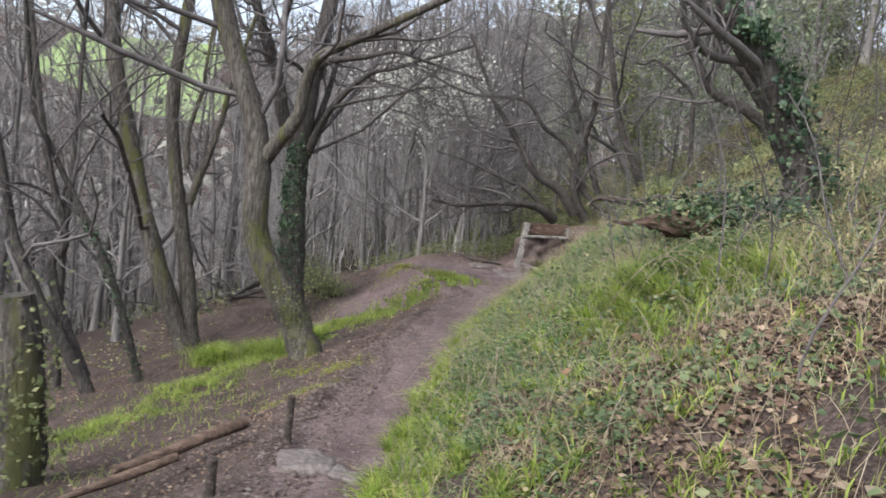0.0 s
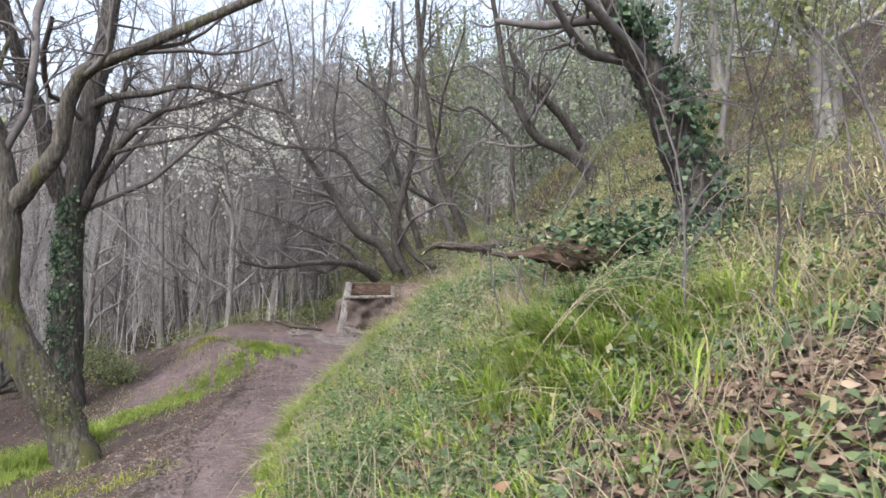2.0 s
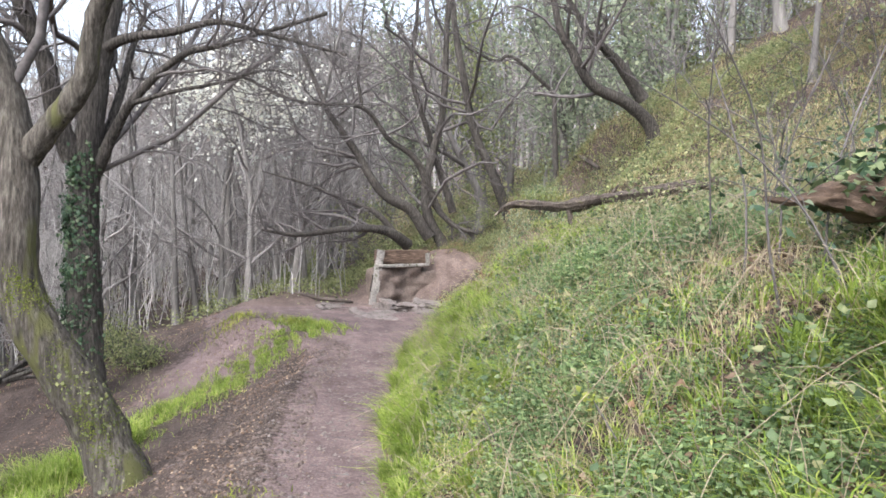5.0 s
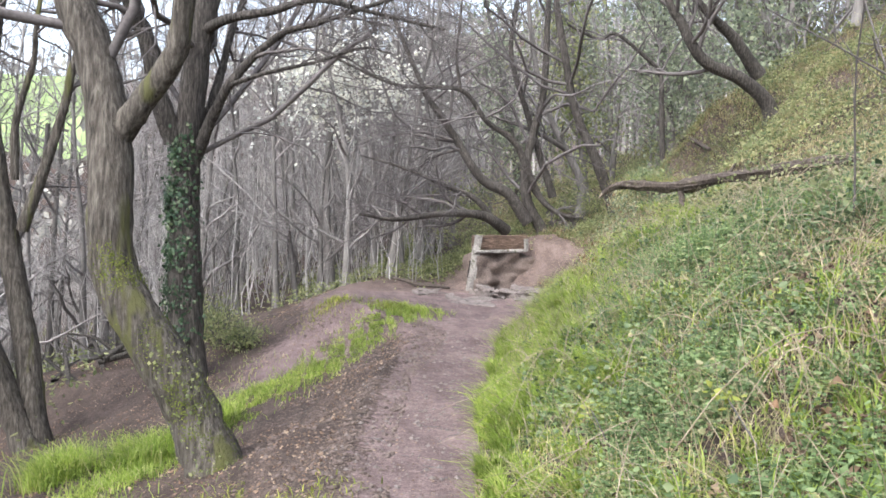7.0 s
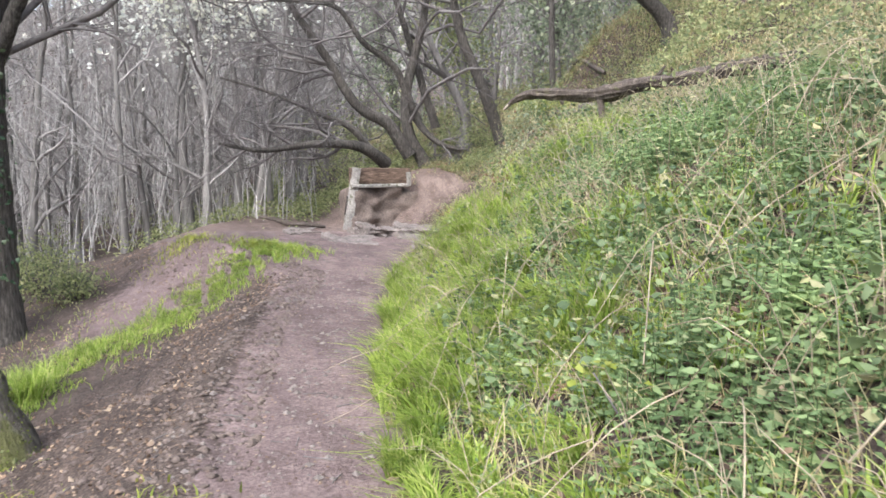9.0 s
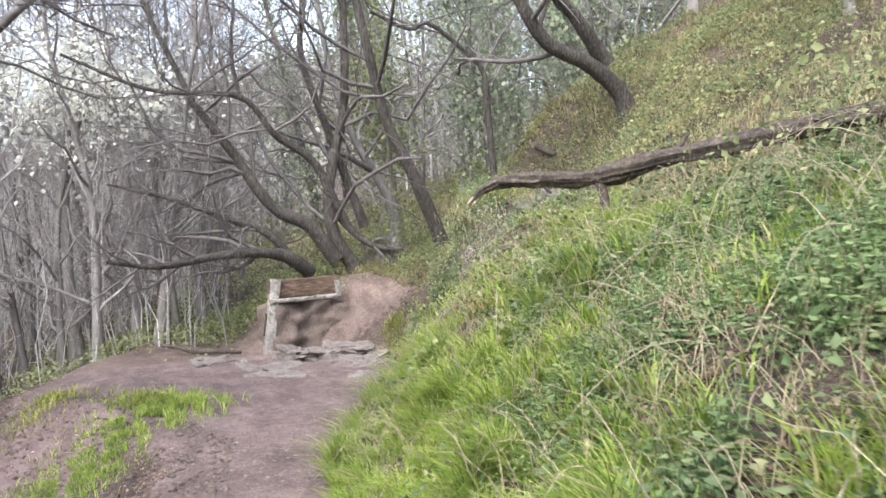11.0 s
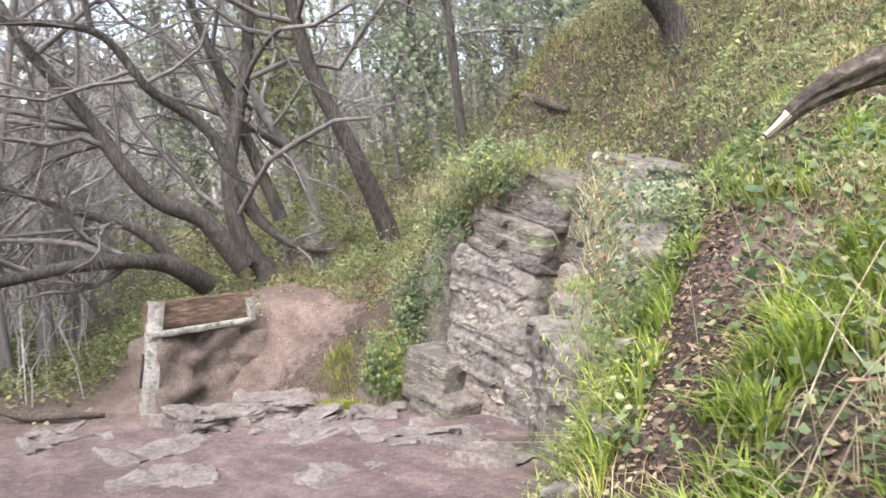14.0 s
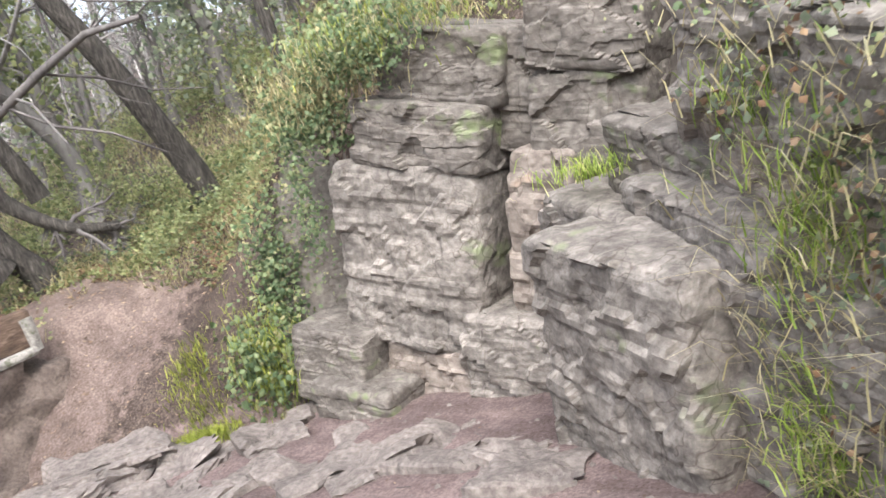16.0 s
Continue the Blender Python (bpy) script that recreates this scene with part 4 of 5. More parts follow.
oct_f = np.array([[0, 1, 4], [1, 2, 4], [2, 3, 4], [3, 0, 4], [1, 0, 5], [2, 1, 5], [3, 2, 5], [0, 3, 5]])
size = 0.006 + 0.022 * rng.random(n) ** 3
sv = oct_v[None] * (size[:, None, None] * rng.uniform(0.6, 1.3, (n, 6, 3)) * np.array([1, 1, 0.6])) + on_land(sx, sy, 0.003)[:, None]
g.add(sv, (oct_f[None] + (np.arange(n) * 6)[:, None, None]).reshape(-1, 3))
tagged(part("pebbles", g, M_STONE, None, "", False), "small pale pebbles strewn over the earth path", "pebbles", kind="stuff")


# ---- sleepers, posts and dead wood ----
def worn_beam(length, w, h, seed, n=14):
    """A squared timber or concrete beam with worn edges, along x."""
    k = 12
    a = np.linspace(0, 2 * np.pi, k, endpoint=False) + np.pi / 4
    c, s = np.cos(a), np.sin(a)
    r = 1 / (np.abs(c) ** 6 + np.abs(s) ** 6) ** (1 / 6)
    x = np.linspace(-length / 2, length / 2, n)
    ring = np.stack([np.zeros(k), c * r * w / 2, s * r * h / 2], 1)
    v = ring[None] + np.stack([x, x * 0, x * 0], 1)[:, None]
    jit = value_noise(v[..., 0] * 1.0 + v[..., 1] * 3, v[..., 2] * 3 + seed, 0.12, seed)
    v = v + ring[None] / (np.linalg.norm(ring, axis=1)[None, :, None] + 1e-6) * jit[..., None] * 0.012
    bm = bmesh.new()
    rows = [[bm.verts.new(p) for p in r_] for r_ in v]
    for i in range(n - 1):
        for j in range(k):
            bm.faces.new((rows[i][j], rows[i][(j + 1) % k], rows[i + 1][(j + 1) % k], rows[i + 1][j]))
    bm.faces.new(rows[0][::-1])
    bm.faces.new(rows[-1])
    bmesh.ops.recalc_face_normals(bm, faces=bm.faces)
    return bm


steps = thing("retaining_step", "old step of dark sleepers held by a leaning pale concrete post", "step", (2.5, 24.1, -0.95))
off = Matrix.Translation(-steps.location)
post = part("post", worn_beam(1.7, 0.22, 0.2, 3), M_CONCRETE, steps, "leaning pale concrete post", False)
post.matrix_basis = off @ pose(2.55, 24.05, -0.4, 0, -90 + 7.5, 0)
plate = part("iron_strip", worn_beam(0.42, 0.03, 0.05, 4, 6), M_IRON, post, "dark iron strip", False)
plate.matrix_basis = pose(-0.02, -0.03, 0.1, 0, 0, 0)
beam = part("beam", worn_beam(1.4, 0.16, 0.075, 5), M_CONCRETE, steps, "pale concrete beam", False)
beam.matrix_basis = off @ pose(3.22, 24.12, 0.05, 0, -2, 14)
board = part("board", worn_beam(1.5, 0.14, 0.36, 6), M_ROT, steps, "dark reddish timber board", False)
board.matrix_basis = off @ pose(3.24, 24.24, 0.27, 0, -1, 14)
back = part("earth_face", lumpy_box(1.75, 0.9, 1.4, 66, 0.06, 0.03, 17), M_EARTH, steps, "dark earth face behind the beam", True)
back.matrix_basis = off @ pose(3.32, 24.52, -0.68, -10, 0, 14)
end = part("end_post", worn_beam(0.32, 0.12, 0.12, 8), M_CONCRETE, steps, "short pale end post", False)
end.matrix_basis = off @ pose(3.93, 24.36, 0.22, 0, -90 - 4, 16)


def stake(x, y, tall, r, seed, label):
    """A sawn wooden stake driven into the ground."""
    z = float(land(x, y))
    u = np.linspace(0, 1, 9)
    p = np.stack([0.02 * u, 0.01 * np.sin(u * 4), -0.15 + (tall + 0.15) * u], 1)
    g = Geo().tubes(p, r * (1 - 0.1 * u + 0.06 * value_noise(u * 9, u * 0 + seed, 1, seed)), 10)
    k = 10
    top = g.v[0][-k:]
    g.add(np.vstack([top, top.mean(0) + [0, 0, 0.008]]), np.array([[i, (i + 1) % k, k] for i in range(k)]))
    ob = part("stake", g, M_LOG, None, "", False)
    ob.location = (x, y, z)
    return tagged(ob, label, "stake", "stakes at the path edge")


stake(-0.92, 5.45, 0.33, 0.032, 3, "short weathered wooden stake at the path edge")
stake(-1.16, 4.4, 0.24, 0.035, 4, "short dark wooden stake beside the stones")


def dead_log(name, label, pts, radii, material, seed, stubs=(), tip=None, sides=14, k=60, crack=0.1):
    """A fallen trunk with broken ends, ribs and stubs."""
    base = np.array(pts[0])
    root = thing(name, label, "log", base)
    p = bend(pts, k) - base
    u = np.linspace(0, 1, k)
    r = np.interp(u, np.linspace(0, 1, len(radii)), radii)
    g = Geo().tubes(p, r, sides)
    v = g.v[0].reshape(k, sides, 3)
    w = np.arange(sides)[None] * 1.0
    rib = value_noise(w * 2.3 + 0 * u[:, None], u[:, None] * 9 + w * 0, 1, seed) * crack + value_noise(w * 5.1 + 0 * u[:, None], u[:, None] * 30 + w * 0, 1, seed + 1) * crack * 0.5
    v += (v - p[:, None]) * rib[..., None]
    n0 = g.n
    g.add(np.vstack([v[0], p[0][None] + (p[0] - p[1]) * 0.2]), np.array([[(i + 1) % sides, i, sides] for i in range(sides)]))
    g.add(np.vstack([v[-1], p[-1][None]]), np.array([[i, (i + 1) % sides, sides] for i in range(sides)]))
    part("trunk", g, material, root)
    if tip:
        j = int(k * tip)
        part("split_end", Geo().tubes(p[:j] + np.array([0, 0, 0.004]), r[:j] * np.linspace(1.12, 1.02, j), 9), M_PALEWOOD, root, "pale bare split wood")
    for q, r0, r1 in stubs:
        part("stub", Geo().tubes(bend(q, 8) - base, np.linspace(r0, r1, 8), 9), material, root)
    return root


dead_log("fallen_log", "long weathered fallen log jutting out over the bank", [(2.74, 15.02, 1.26), (2.83, 14.91, 1.37), (2.98, 14.74, 1.44), (3.15, 14.55, 1.43), (3.43, 14.22, 1.42), (3.61, 14.01, 1.45), (3.9, 13.69, 1.53), (4.4, 13.16, 1.64), (4.9, 12.64, 1.74)],
         [0.01, 0.03, 0.052, 0.062, 0.06, 0.072, 0.064, 0.07, 0.07], M_LOG, 5, crack=0.5, sides=26, k=100, stubs=[([(3.5, 14.15, 1.42), (3.52, 14.12, 1.28), (3.53, 14.08, 1.1)], 0.045, 0.035), ([(3.9, 13.7, 1.55), (3.95, 13.6, 1.7)], 0.03, 0.012), ([(3.2, 14.5, 1.42), (3.22, 14.46, 1.32)], 0.03, 0.015)], tip=0.07)
dead_log("rotten_log", "short reddish rotten log with a jagged tip among brambles", [(1.56, 7.28, 1.27), (1.72, 7.29, 1.26), (1.86, 7.3, 1.29), (2.1, 7.32, 1.3), (2.5, 7.36, 1.3), (3.1, 7.5, 1.35)],
         [0.01, 0.02, 0.036, 0.1, 0.11, 0.1], M_ROT, 15, sides=22, crack=0.42)
dead_log("branch", "grey crooked dead branch lying on the hillside", [(x_, y_, float(land(x_, y_)) + h_) for x_, y_, h_ in ((6.85, 23.0, 0.25), (6.95, 22.7, 0.12), (7.15, 22.4, 0.08), (7.3, 22.0, 0.08), (7.35, 21.5, 0.14))], [0.02, 0.04, 0.045, 0.05, 0.04], M_LOG, 25, k=30, sides=9)
dead_log("branch", "reddish fallen branch lying on bare earth", [(-1.95, 5.05, -0.58), (-1.7, 5.3, -0.53), (-1.5, 5.52, -0.47), (-1.28, 5.78, -0.42)], [0.03, 0.045, 0.045, 0.05], M_ROT, 35, k=30, sides=9)
dead_log("branch", "thin broken branch lying on bare earth", [(-2.1, 4.55, -0.6), (-1.8, 4.85, -0.53), (-1.55, 5.08, -0.46)], [0.02, 0.035, 0.03], M_ROT, 36, k=24, sides=8)
dead_log("root", "bare pale root lying over the trodden earth", [(0.6, 24.9, -0.75), (0.9, 24.7, -0.78), (1.2, 24.45, -0.85), (1.6, 24.2, -0.86), (2.0, 24.15, -0.9)], [0.03, 0.05, 0.06, 0.05, 0.03], M_LOG, 45, k=30, sides=9)
dead_log("mossy_stump", "broken mossy stump with leafy sprouts", [(-3.05, 6.0, -1.1), (-3.0, 5.95, -0.6), (-3.02, 5.9, 0.0), (-3.06, 5.88, 0.35)], [0.2, 0.16, 0.15, 0.12], M_MOSSY, 46, k=30)
rng = np.random.default_rng(61)
for i in range(16):
    x, y = rng.uniform(-6.2, -3.6), rng.uniform(18.2, 20.5)
    a, ln_ = rng.uniform(0, np.pi), rng.uniform(0.8, 1.8)
    z = float(land(x, y))
    q = [(x - np.cos(a) * ln_ / 2, y - np.sin(a) * ln_ / 2, z + 0.05), (x, y, z + rng.uniform(0.15, 0.5)), (x + np.cos(a) * ln_ / 2, y + np.sin(a) * ln_ / 2, z + rng.uniform(0.1, 0.6))]
    ob = part("dead_branch", Geo().tubes(bend(q, 12), np.linspace(0.05, 0.015, 12), 7), M_BARK)
    tagged(ob, "dark dead branch in a brushwood heap", "branch", "brushwood heap")



# ---- plants on the ground ----
rng = np.random.default_rng(31)


def band(n, y0, y1, d0, d1, power=1.0):
    """Points beside the path, d metres up the bank from its foot."""
    y = rng.uniform(y0, y1, n)
    d = d0 + (d1 - d0) * rng.random(n) ** power
    return lerp_table(y, FOOT_X) + d, y


def strew(name, label, category, geo, material):
    return tagged(part(name, geo, material, None, "", True), label, category, kind="stuff")


def bare_strip(x, y):
    """Distance from the line of the bare, leaf-strewn gully up the nose of the bank."""
    u = np.clip(((x - 2.5) * 1.9 + (y - 15.35) * 1.05) / 4.71, 0, 1)
    return np.hypot(x - 2.5 - 1.9 * u, y - 15.35 - 1.05 * u)


def leafy_share(x, y):
    """How far the bank at (x, y) lies in its leaf-strewn part near the start of the path."""
    d = x - lerp_table(y, FOOT_X)
    return smooth(d + 0.35 * value_noise(x, y, 0.6, 47), 0.75, 1.3) * (1 - smooth(y + 0.6 * value_noise(x, y, 0.7, 48), 5.0, 5.9))


def thinned(x, y, share):
    """Leaves only that share of the points in the leaf-strewn part."""
    k = rng.random(len(x)) > leafy_share(x, y) * (1 - share)
    return x[k], y[k]


def keep_where(x, y, cell, seed, least):
    k = (value_noise(x, y, cell, seed) > least) & (bare_strip(x, y) > 0.1 + 0.12 * value_noise(x, y, 0.2, 90))
    bare = (x > 2.4) & (x < 5.05 + 0.35 * value_noise(x, y, 0.5, 94)) & (y > 22.95) & (y < 25.8)
    k &= ~bare | (value_noise(x, y, 0.3, 100) > 0.4)
    return x[k], y[k]


def clumped(x, y, cell, pull):
    """Points drawn together into tufts about the jittered centres of a grid."""
    i, j = np.floor(x / cell), np.floor(y / cell)
    a, b = np.sin(i * 12.99 + j * 78.23) * 437.58, np.sin(i * 39.35 + j * 11.14) * 437.58
    cx, cy = (i + a - np.floor(a)) * cell, (j + b - np.floor(b)) * cell
    return x + (cx - x) * pull, y + (cy - y) * pull


# bright grass along the foot of the bank
xs, ys = [], []
for n, y0, y1, d0, d1, pw, least in ((24000, 0.5, 8.5, -0.03, 0.55, 1.2, -0.25), (42000, 8, 15.3, -0.02, 0.85, 1.0, -0.35), (9000, 9.5, 13, 0.6, 1.4, 1.0, 0.0), (22000, 12.5, 15.2, 0.5, 2.4, 1.0, -0.35), (22000, 5.5, 13.5, 0.4, 2.8, 1.0, 0.05), (15000, 0.5, 6, 0.4, 2.5, 1.0, 0.1), (9000, 3.5, 7.2, 0.7, 1.7, 1.0, 0.25), (5000, 15.5, 17.2, 0.4, 2.0, 1.0, 0.2), (13000, 15.0, 16.3, 1.1, 2.9, 1.0, -0.2)):
    x, y = keep_where(*band(n, y0, y1, d0, d1, pw), 0.24, 21, least)
    xs.append(x)
    ys.append(y)
x, y = np.concatenate(xs), np.concatenate(ys)
x, y = clumped(*thinned(x, y, 0.32), 0.15, 0.42)
tall = (0.12 + 0.075 * smooth(y, 8, 12)) * (1 + 0.6 * value_noise(x, y, 0.3, 22))
strew("bank_grass", "bright green spring grass along the foot of the bank", "grass", blades(rng, on_land(x, y, -0.01), tall, 0.0095, 0.95), M_GRASS)
# the strip of grass between the path and the bare side track
n = 21000
u = rng.random(n)
cx = np.interp(u, [0, 0.3, 0.5, 0.65, 0.8, 1], [0.7, -0.6, -1.5, -2.1, -2.75, -3.5])
cy = np.interp(u, [0, 0.3, 0.5, 0.65, 0.8, 1], [18.2, 16.4, 14.8, 13.4, 11.5, 7.4])
x, y = cx + rng.normal(0, 0.24, n), cy + rng.normal(0, 0.3, n)
x, y = clumped(*keep_where(x, y, 0.3, 23, -0.45), 0.29, 0.2)
strew("grass_strip", "strip of bright grass between the path and a bare side track", "grass", blades(rng, on_land(x, y, -0.01), 0.1 + 0.04 * value_noise(x, y, 0.5, 24), 0.008, 0.9), M_GRASS)
for px, py, pr in ((-2.6, 12.6, 0.35), (-2.1, 13.3, 0.25), (-3.4, 12.6, 0.3)):
    n = 1500
    x, y = px + rng.normal(0, pr * 0.45, n), py + rng.normal(0, pr * 0.6, n)
    strew("grass_tussock", "lush tussock of long bright grass on the slope", "grass", blades(rng, on_land(x, y, -0.01), np.full(n, 0.3), 0.01, 0.8), M_GRASS)
for px, py, pr, n in ((0.25, 17.9, 0.3, 700), (-0.9, 18.3, 0.4, 500), (4.45, 22.75, 0.24, 1300), (4.7, 23.1, 0.2, 500), (-0.95, 9.3, 0.3, 260), (-1.3, 8.0, 0.4, 300), (-1.6, 10.2, 0.3, 250)):
    x, y = px + rng.normal(0, pr * 0.6, n), py + rng.normal(0, pr * 0.6, n)
    strew("moss_tuft", "yellow-green tuft of moss and short grass", "moss", blades(rng, on_land(x, y, -0.01), np.full(n, 0.07 if px < -0.9 else 0.12), 0.008, 0.9), M_MOSS)
# long lush grass below the rotten log
n = 7500
x, y = rng.normal(1.75, 0.38, n), rng.normal(6.0, 0.5, n)
x, y = clumped(x, y, 0.26, 0.62)
strew("long_grass", "long lush green grass below the rotten log", "grass", blades(rng, on_land(x, y, -0.01), 0.24 + 0.08 * value_noise(x, y, 0.4, 49), 0.009, 1.1), M_GRASS)
# nettles and brambles
def nettle_bed(x, y, tall, size):
    """Upright young nettles: opposite pairs of pointed leaves up a stem, the pairs crosswise, the top ones small."""
    n, tiers = len(x), 5
    foot = on_land(x, y, -0.02)
    lean = rng.normal(0, 0.22, (n, 2))
    turn = rng.uniform(0, 2 * np.pi, n)
    at, way, sz = [], [], []
    for k in range(tiers):
        u = 0.3 + 0.7 * k / (tiers - 1)
        c = foot + np.concatenate([lean * (tall * u)[:, None], (tall * u)[:, None]], 1)
        for side in (0, np.pi):
            w = turn + k * np.pi / 2 + side + rng.normal(0, 0.25, n)
            at.append(c)
            way.append(np.stack([np.cos(w), np.sin(w), rng.normal(0.05, 0.25, n)], 1))
            sz.append(size * (1.1 - 0.55 * (k / (tiers - 1)) ** 2) * rng.uniform(0.8, 1.2, n))
    at, way, sz = np.vstack(at), np.vstack(way), np.concatenate(sz)
    top = foot + np.concatenate([lean * tall[:, None], tall[:, None]], 1)
    return leaves(rng, at, sz, 0.72, long=1.75, droop=0.3, way=way), Geo().tubes(foot[:, None] + (top - foot)[:, None] * np.linspace(0, 1, 3)[None, :, None], np.full((n, 3), 0.0018), 3)


xs, ys = [], []
for n, y0, y1, d0, d1, least in ((4600, 6.0, 10.5, 0.35, 2.7, -0.3), (3600, 10, 13.4, 0.75, 3.2, -0.3), (1200, 6.5, 13.5, 2.6, 4.2, -0.2), (260, 13.4, 15.4, 1.2, 3.0, 0.1), (900, 2.5, 6.5, 0.35, 1.9, 0.0)):
    x, y = keep_where(*band(n, y0, y1, d0, d1), 0.45, 25, least)
    xs.append(x)
    ys.append(y)
x, y = thinned(np.concatenate(xs), np.concatenate(ys), 0.1)
(v, f), stems_ = nettle_bed(x, y, (0.17 + 0.1 * value_noise(x, y, 0.5, 26)) * rng.uniform(0.6, 1.25, len(x)), 0.042)
strew("nettles", "thick bed of young green nettles on the bank", "nettles", Geo().add(v, f), M_NETTLE)
strew("nettle_stems", "thin green nettle stems on the bank", "nettles", stems_, M_NETTLE)
x, y = thinned(*keep_where(*band(80000, 3.0, 13.6, 0.15, 3.4), 0.3, 44, -0.25), 0.15)
v, f = leaves(rng, on_land(x, y, 0) + np.stack([0 * x, 0 * x, 0.01 + 0.12 * rng.random(len(x)) ** 1.2], 1), 0.019, 0.45, long=1.7)
strew("cleavers", "fine green cleavers and small weeds under the nettles", "weeds", Geo().add(v, f), M_NETTLE)
x, y = thinned(*keep_where(*band(26000, 1.0, 16, 0.25, 3.2), 0.5, 27, 0.0), 0.3)
v, f = leaves(rng, on_land(x, y, 0) + np.stack([0 * x, 0 * x, 0.02 + 0.22 * rng.random(len(x)) ** 1.5], 1), 0.045, 0.5, long=1.3)
strew("bramble_leaves", "dull green bramble and ivy leaves trailing over the bank", "brambles", Geo().add(v, f), M_BRAMBLE)
# fallen leaves
xs, ys = [], []
for n, y0, y1, d0, d1, least in ((30000, 0.5, 6.8, 0.5, 3.6, -0.25), (15000, 6, 13, 0.0, 3.0, -0.3), (9000, 14.5, 17.2, 0.9, 3.2, -0.3), (7000, 22.3, 26, 0.9, 4.5, -0.3)):
    x, y = keep_where(*band(n, y0, y1, d0, d1), 0.6, 28, least)
    xs.append(x)
    ys.append(y)
n = 26000
y = rng.uniform(3, 24, n)
x = lerp_table(y, LEFT_X) - 0.1 - 6.0 * rng.random(n) ** 1.1
x, y = keep_where(x, y, 0.7, 29, -0.3)
xs.append(x)
ys.append(y)
n = 3000
u = rng.random(n)
xs.append(2.5 + 1.9 * u + rng.normal(0, 0.2, n))
ys.append(15.35 + 1.05 * u + rng.normal(0, 0.22, n))
x, y = np.concatenate(xs), np.concatenate(ys)
v, f = leaves(rng, on_land(x, y, 0.012 + 0.025 * rng.random(len(x))), np.where((x > lerp_table(y, FOOT_X)) & (y < 12), 0.046, 0.03) * rng.uniform(0.5, 1.25, len(x)), 0.68, long=1.35, droop=0.45)
strew("leaf_litter", "brown and russet fallen leaves on the woodland floor", "leaf litter", Geo().add(v, f), M_LITTER)
# crumbled clods of earth along the lower edge of the path
n = 5200
y = 3 + 16 * rng.random(n)
x = lerp_table(y, LEFT_X) + 0.35 - 1.5 * rng.random(n) ** 1.4
size = 0.008 + 0.032 * rng.random(n) ** 2.5
cv = oct_v[None] * (size[:, None, None] * rng.uniform(0.5, 1.4, (n, 6, 3)) * np.array([1, 1, 0.6])) + on_land(x, y, 0.003)[:, None]
strew("earth_clods", "dark crumbled clods of earth along the path edge", "earth", Geo().add(cv, (oct_f[None] + (np.arange(n) * 6)[:, None, None]).reshape(-1, 3)), M_EARTH)
# crumbs and leaf scraps on the bare earth slope
n = 2600
x, y = rng.uniform(2.6, 5.6, n), rng.uniform(22.6, 26.0, n)
v, f = leaves(rng, on_land(x, y, 0.008), 0.034 * rng.uniform(0.5, 1.3, n), 0.8, long=1.4, droop=0.3)
strew("slope_leaf_scraps", "brown leaf scraps on the bare earth slope", "leaf litter", Geo().add(v, f), M_LITTER)
# leaf scraps and twigs trodden into the path
n = 5200
y = rng.uniform(2.5, 23, n)
x = lerp_table(y, LEFT_X) + (lerp_table(y, FOOT_X) - lerp_table(y, LEFT_X)) * rng.uniform(-0.5, 1.05, n) ** 1.0
v, f = leaves(rng, on_land(x, y, 0.006), 0.02, 0.85, long=1.5, droop=0.2)
strew("leaf_scraps", "small brown leaf scraps trodden into the path", "leaf litter", Geo().add(v, f), M_LITTER)
n = 190
y = rng.uniform(3, 22, n)
x = lerp_table(y, LEFT_X) + (lerp_table(y, FOOT_X) - lerp_table(y, LEFT_X)) * rng.uniform(-1.2, 1.0, n)
a, ln_ = rng.uniform(0, np.pi, n), rng.uniform(0.02, 0.08, n)
q = np.stack([x[:, None] + np.cos(a)[:, None] * ln_[:, None] * np.linspace(-1, 1, 4), y[:, None] + np.sin(a)[:, None] * ln_[:, None] * np.linspace(-1, 1, 4)], -1)
q = np.concatenate([q, (land(q[..., 0], q[..., 1]) + 0.006)[..., None]], -1)
strew("fallen_twigs", "short dark fallen twigs on the path and its verge", "twigs", Geo().tubes(q, np.full((n, 4), 0.003), 4), M_TWIG)
# ivy creeping among the fallen leaves
x, y = keep_where(*band(8000, 0.8, 7.0, 0.5, 3.8), 0.5, 45, 0.1)
v, f = leaves(rng, on_land(x, y, 0.02 + 0.07 * rng.random(len(x))), 0.05, 0.62, long=1.15)
strew("creeping_ivy", "dark ivy creeping among the fallen leaves on the bank", "ivy", Geo().add(v, f), M_BRAMBLE)
# dry grass and dead stalks
xs, ys = [], []
for n, y0, y1, d0, d1, least in ((3500, 0.5, 8, 0.1, 3.5, 0.0), (15000, 6.2, 16, 0.2, 3.4, -0.1), (9000, 15, 26, 1.2, 6, -0.2)):
    x, y = keep_where(*band(n, y0, y1, d0, d1), 0.8, 30, least)
    xs.append(x)
    ys.append(y)
x, y = np.concatenate(xs), np.concatenate(ys)
strew("dry_grass", "straw-coloured dead grass and stalks among the green", "grass", blades(rng, on_land(x, y, -0.01), np.full(len(x), 0.2), 0.004, 1.3), M_DRY)
n = 130
x, y = band(n, 5.0, 15.0, 0.25, 3.2)
a, ln_ = rng.uniform(0, 2 * np.pi, n), rng.uniform(0.3, 1.0, n)
p0 = on_land(x, y, 0.05)
way = np.stack([np.cos(a), np.sin(a), rng.uniform(-0.1, 0.45, n)], 1)
q = p0[:, None] + way[:, None] * (np.linspace(0, 1, 7)[None, :, None] * ln_[:, None, None])
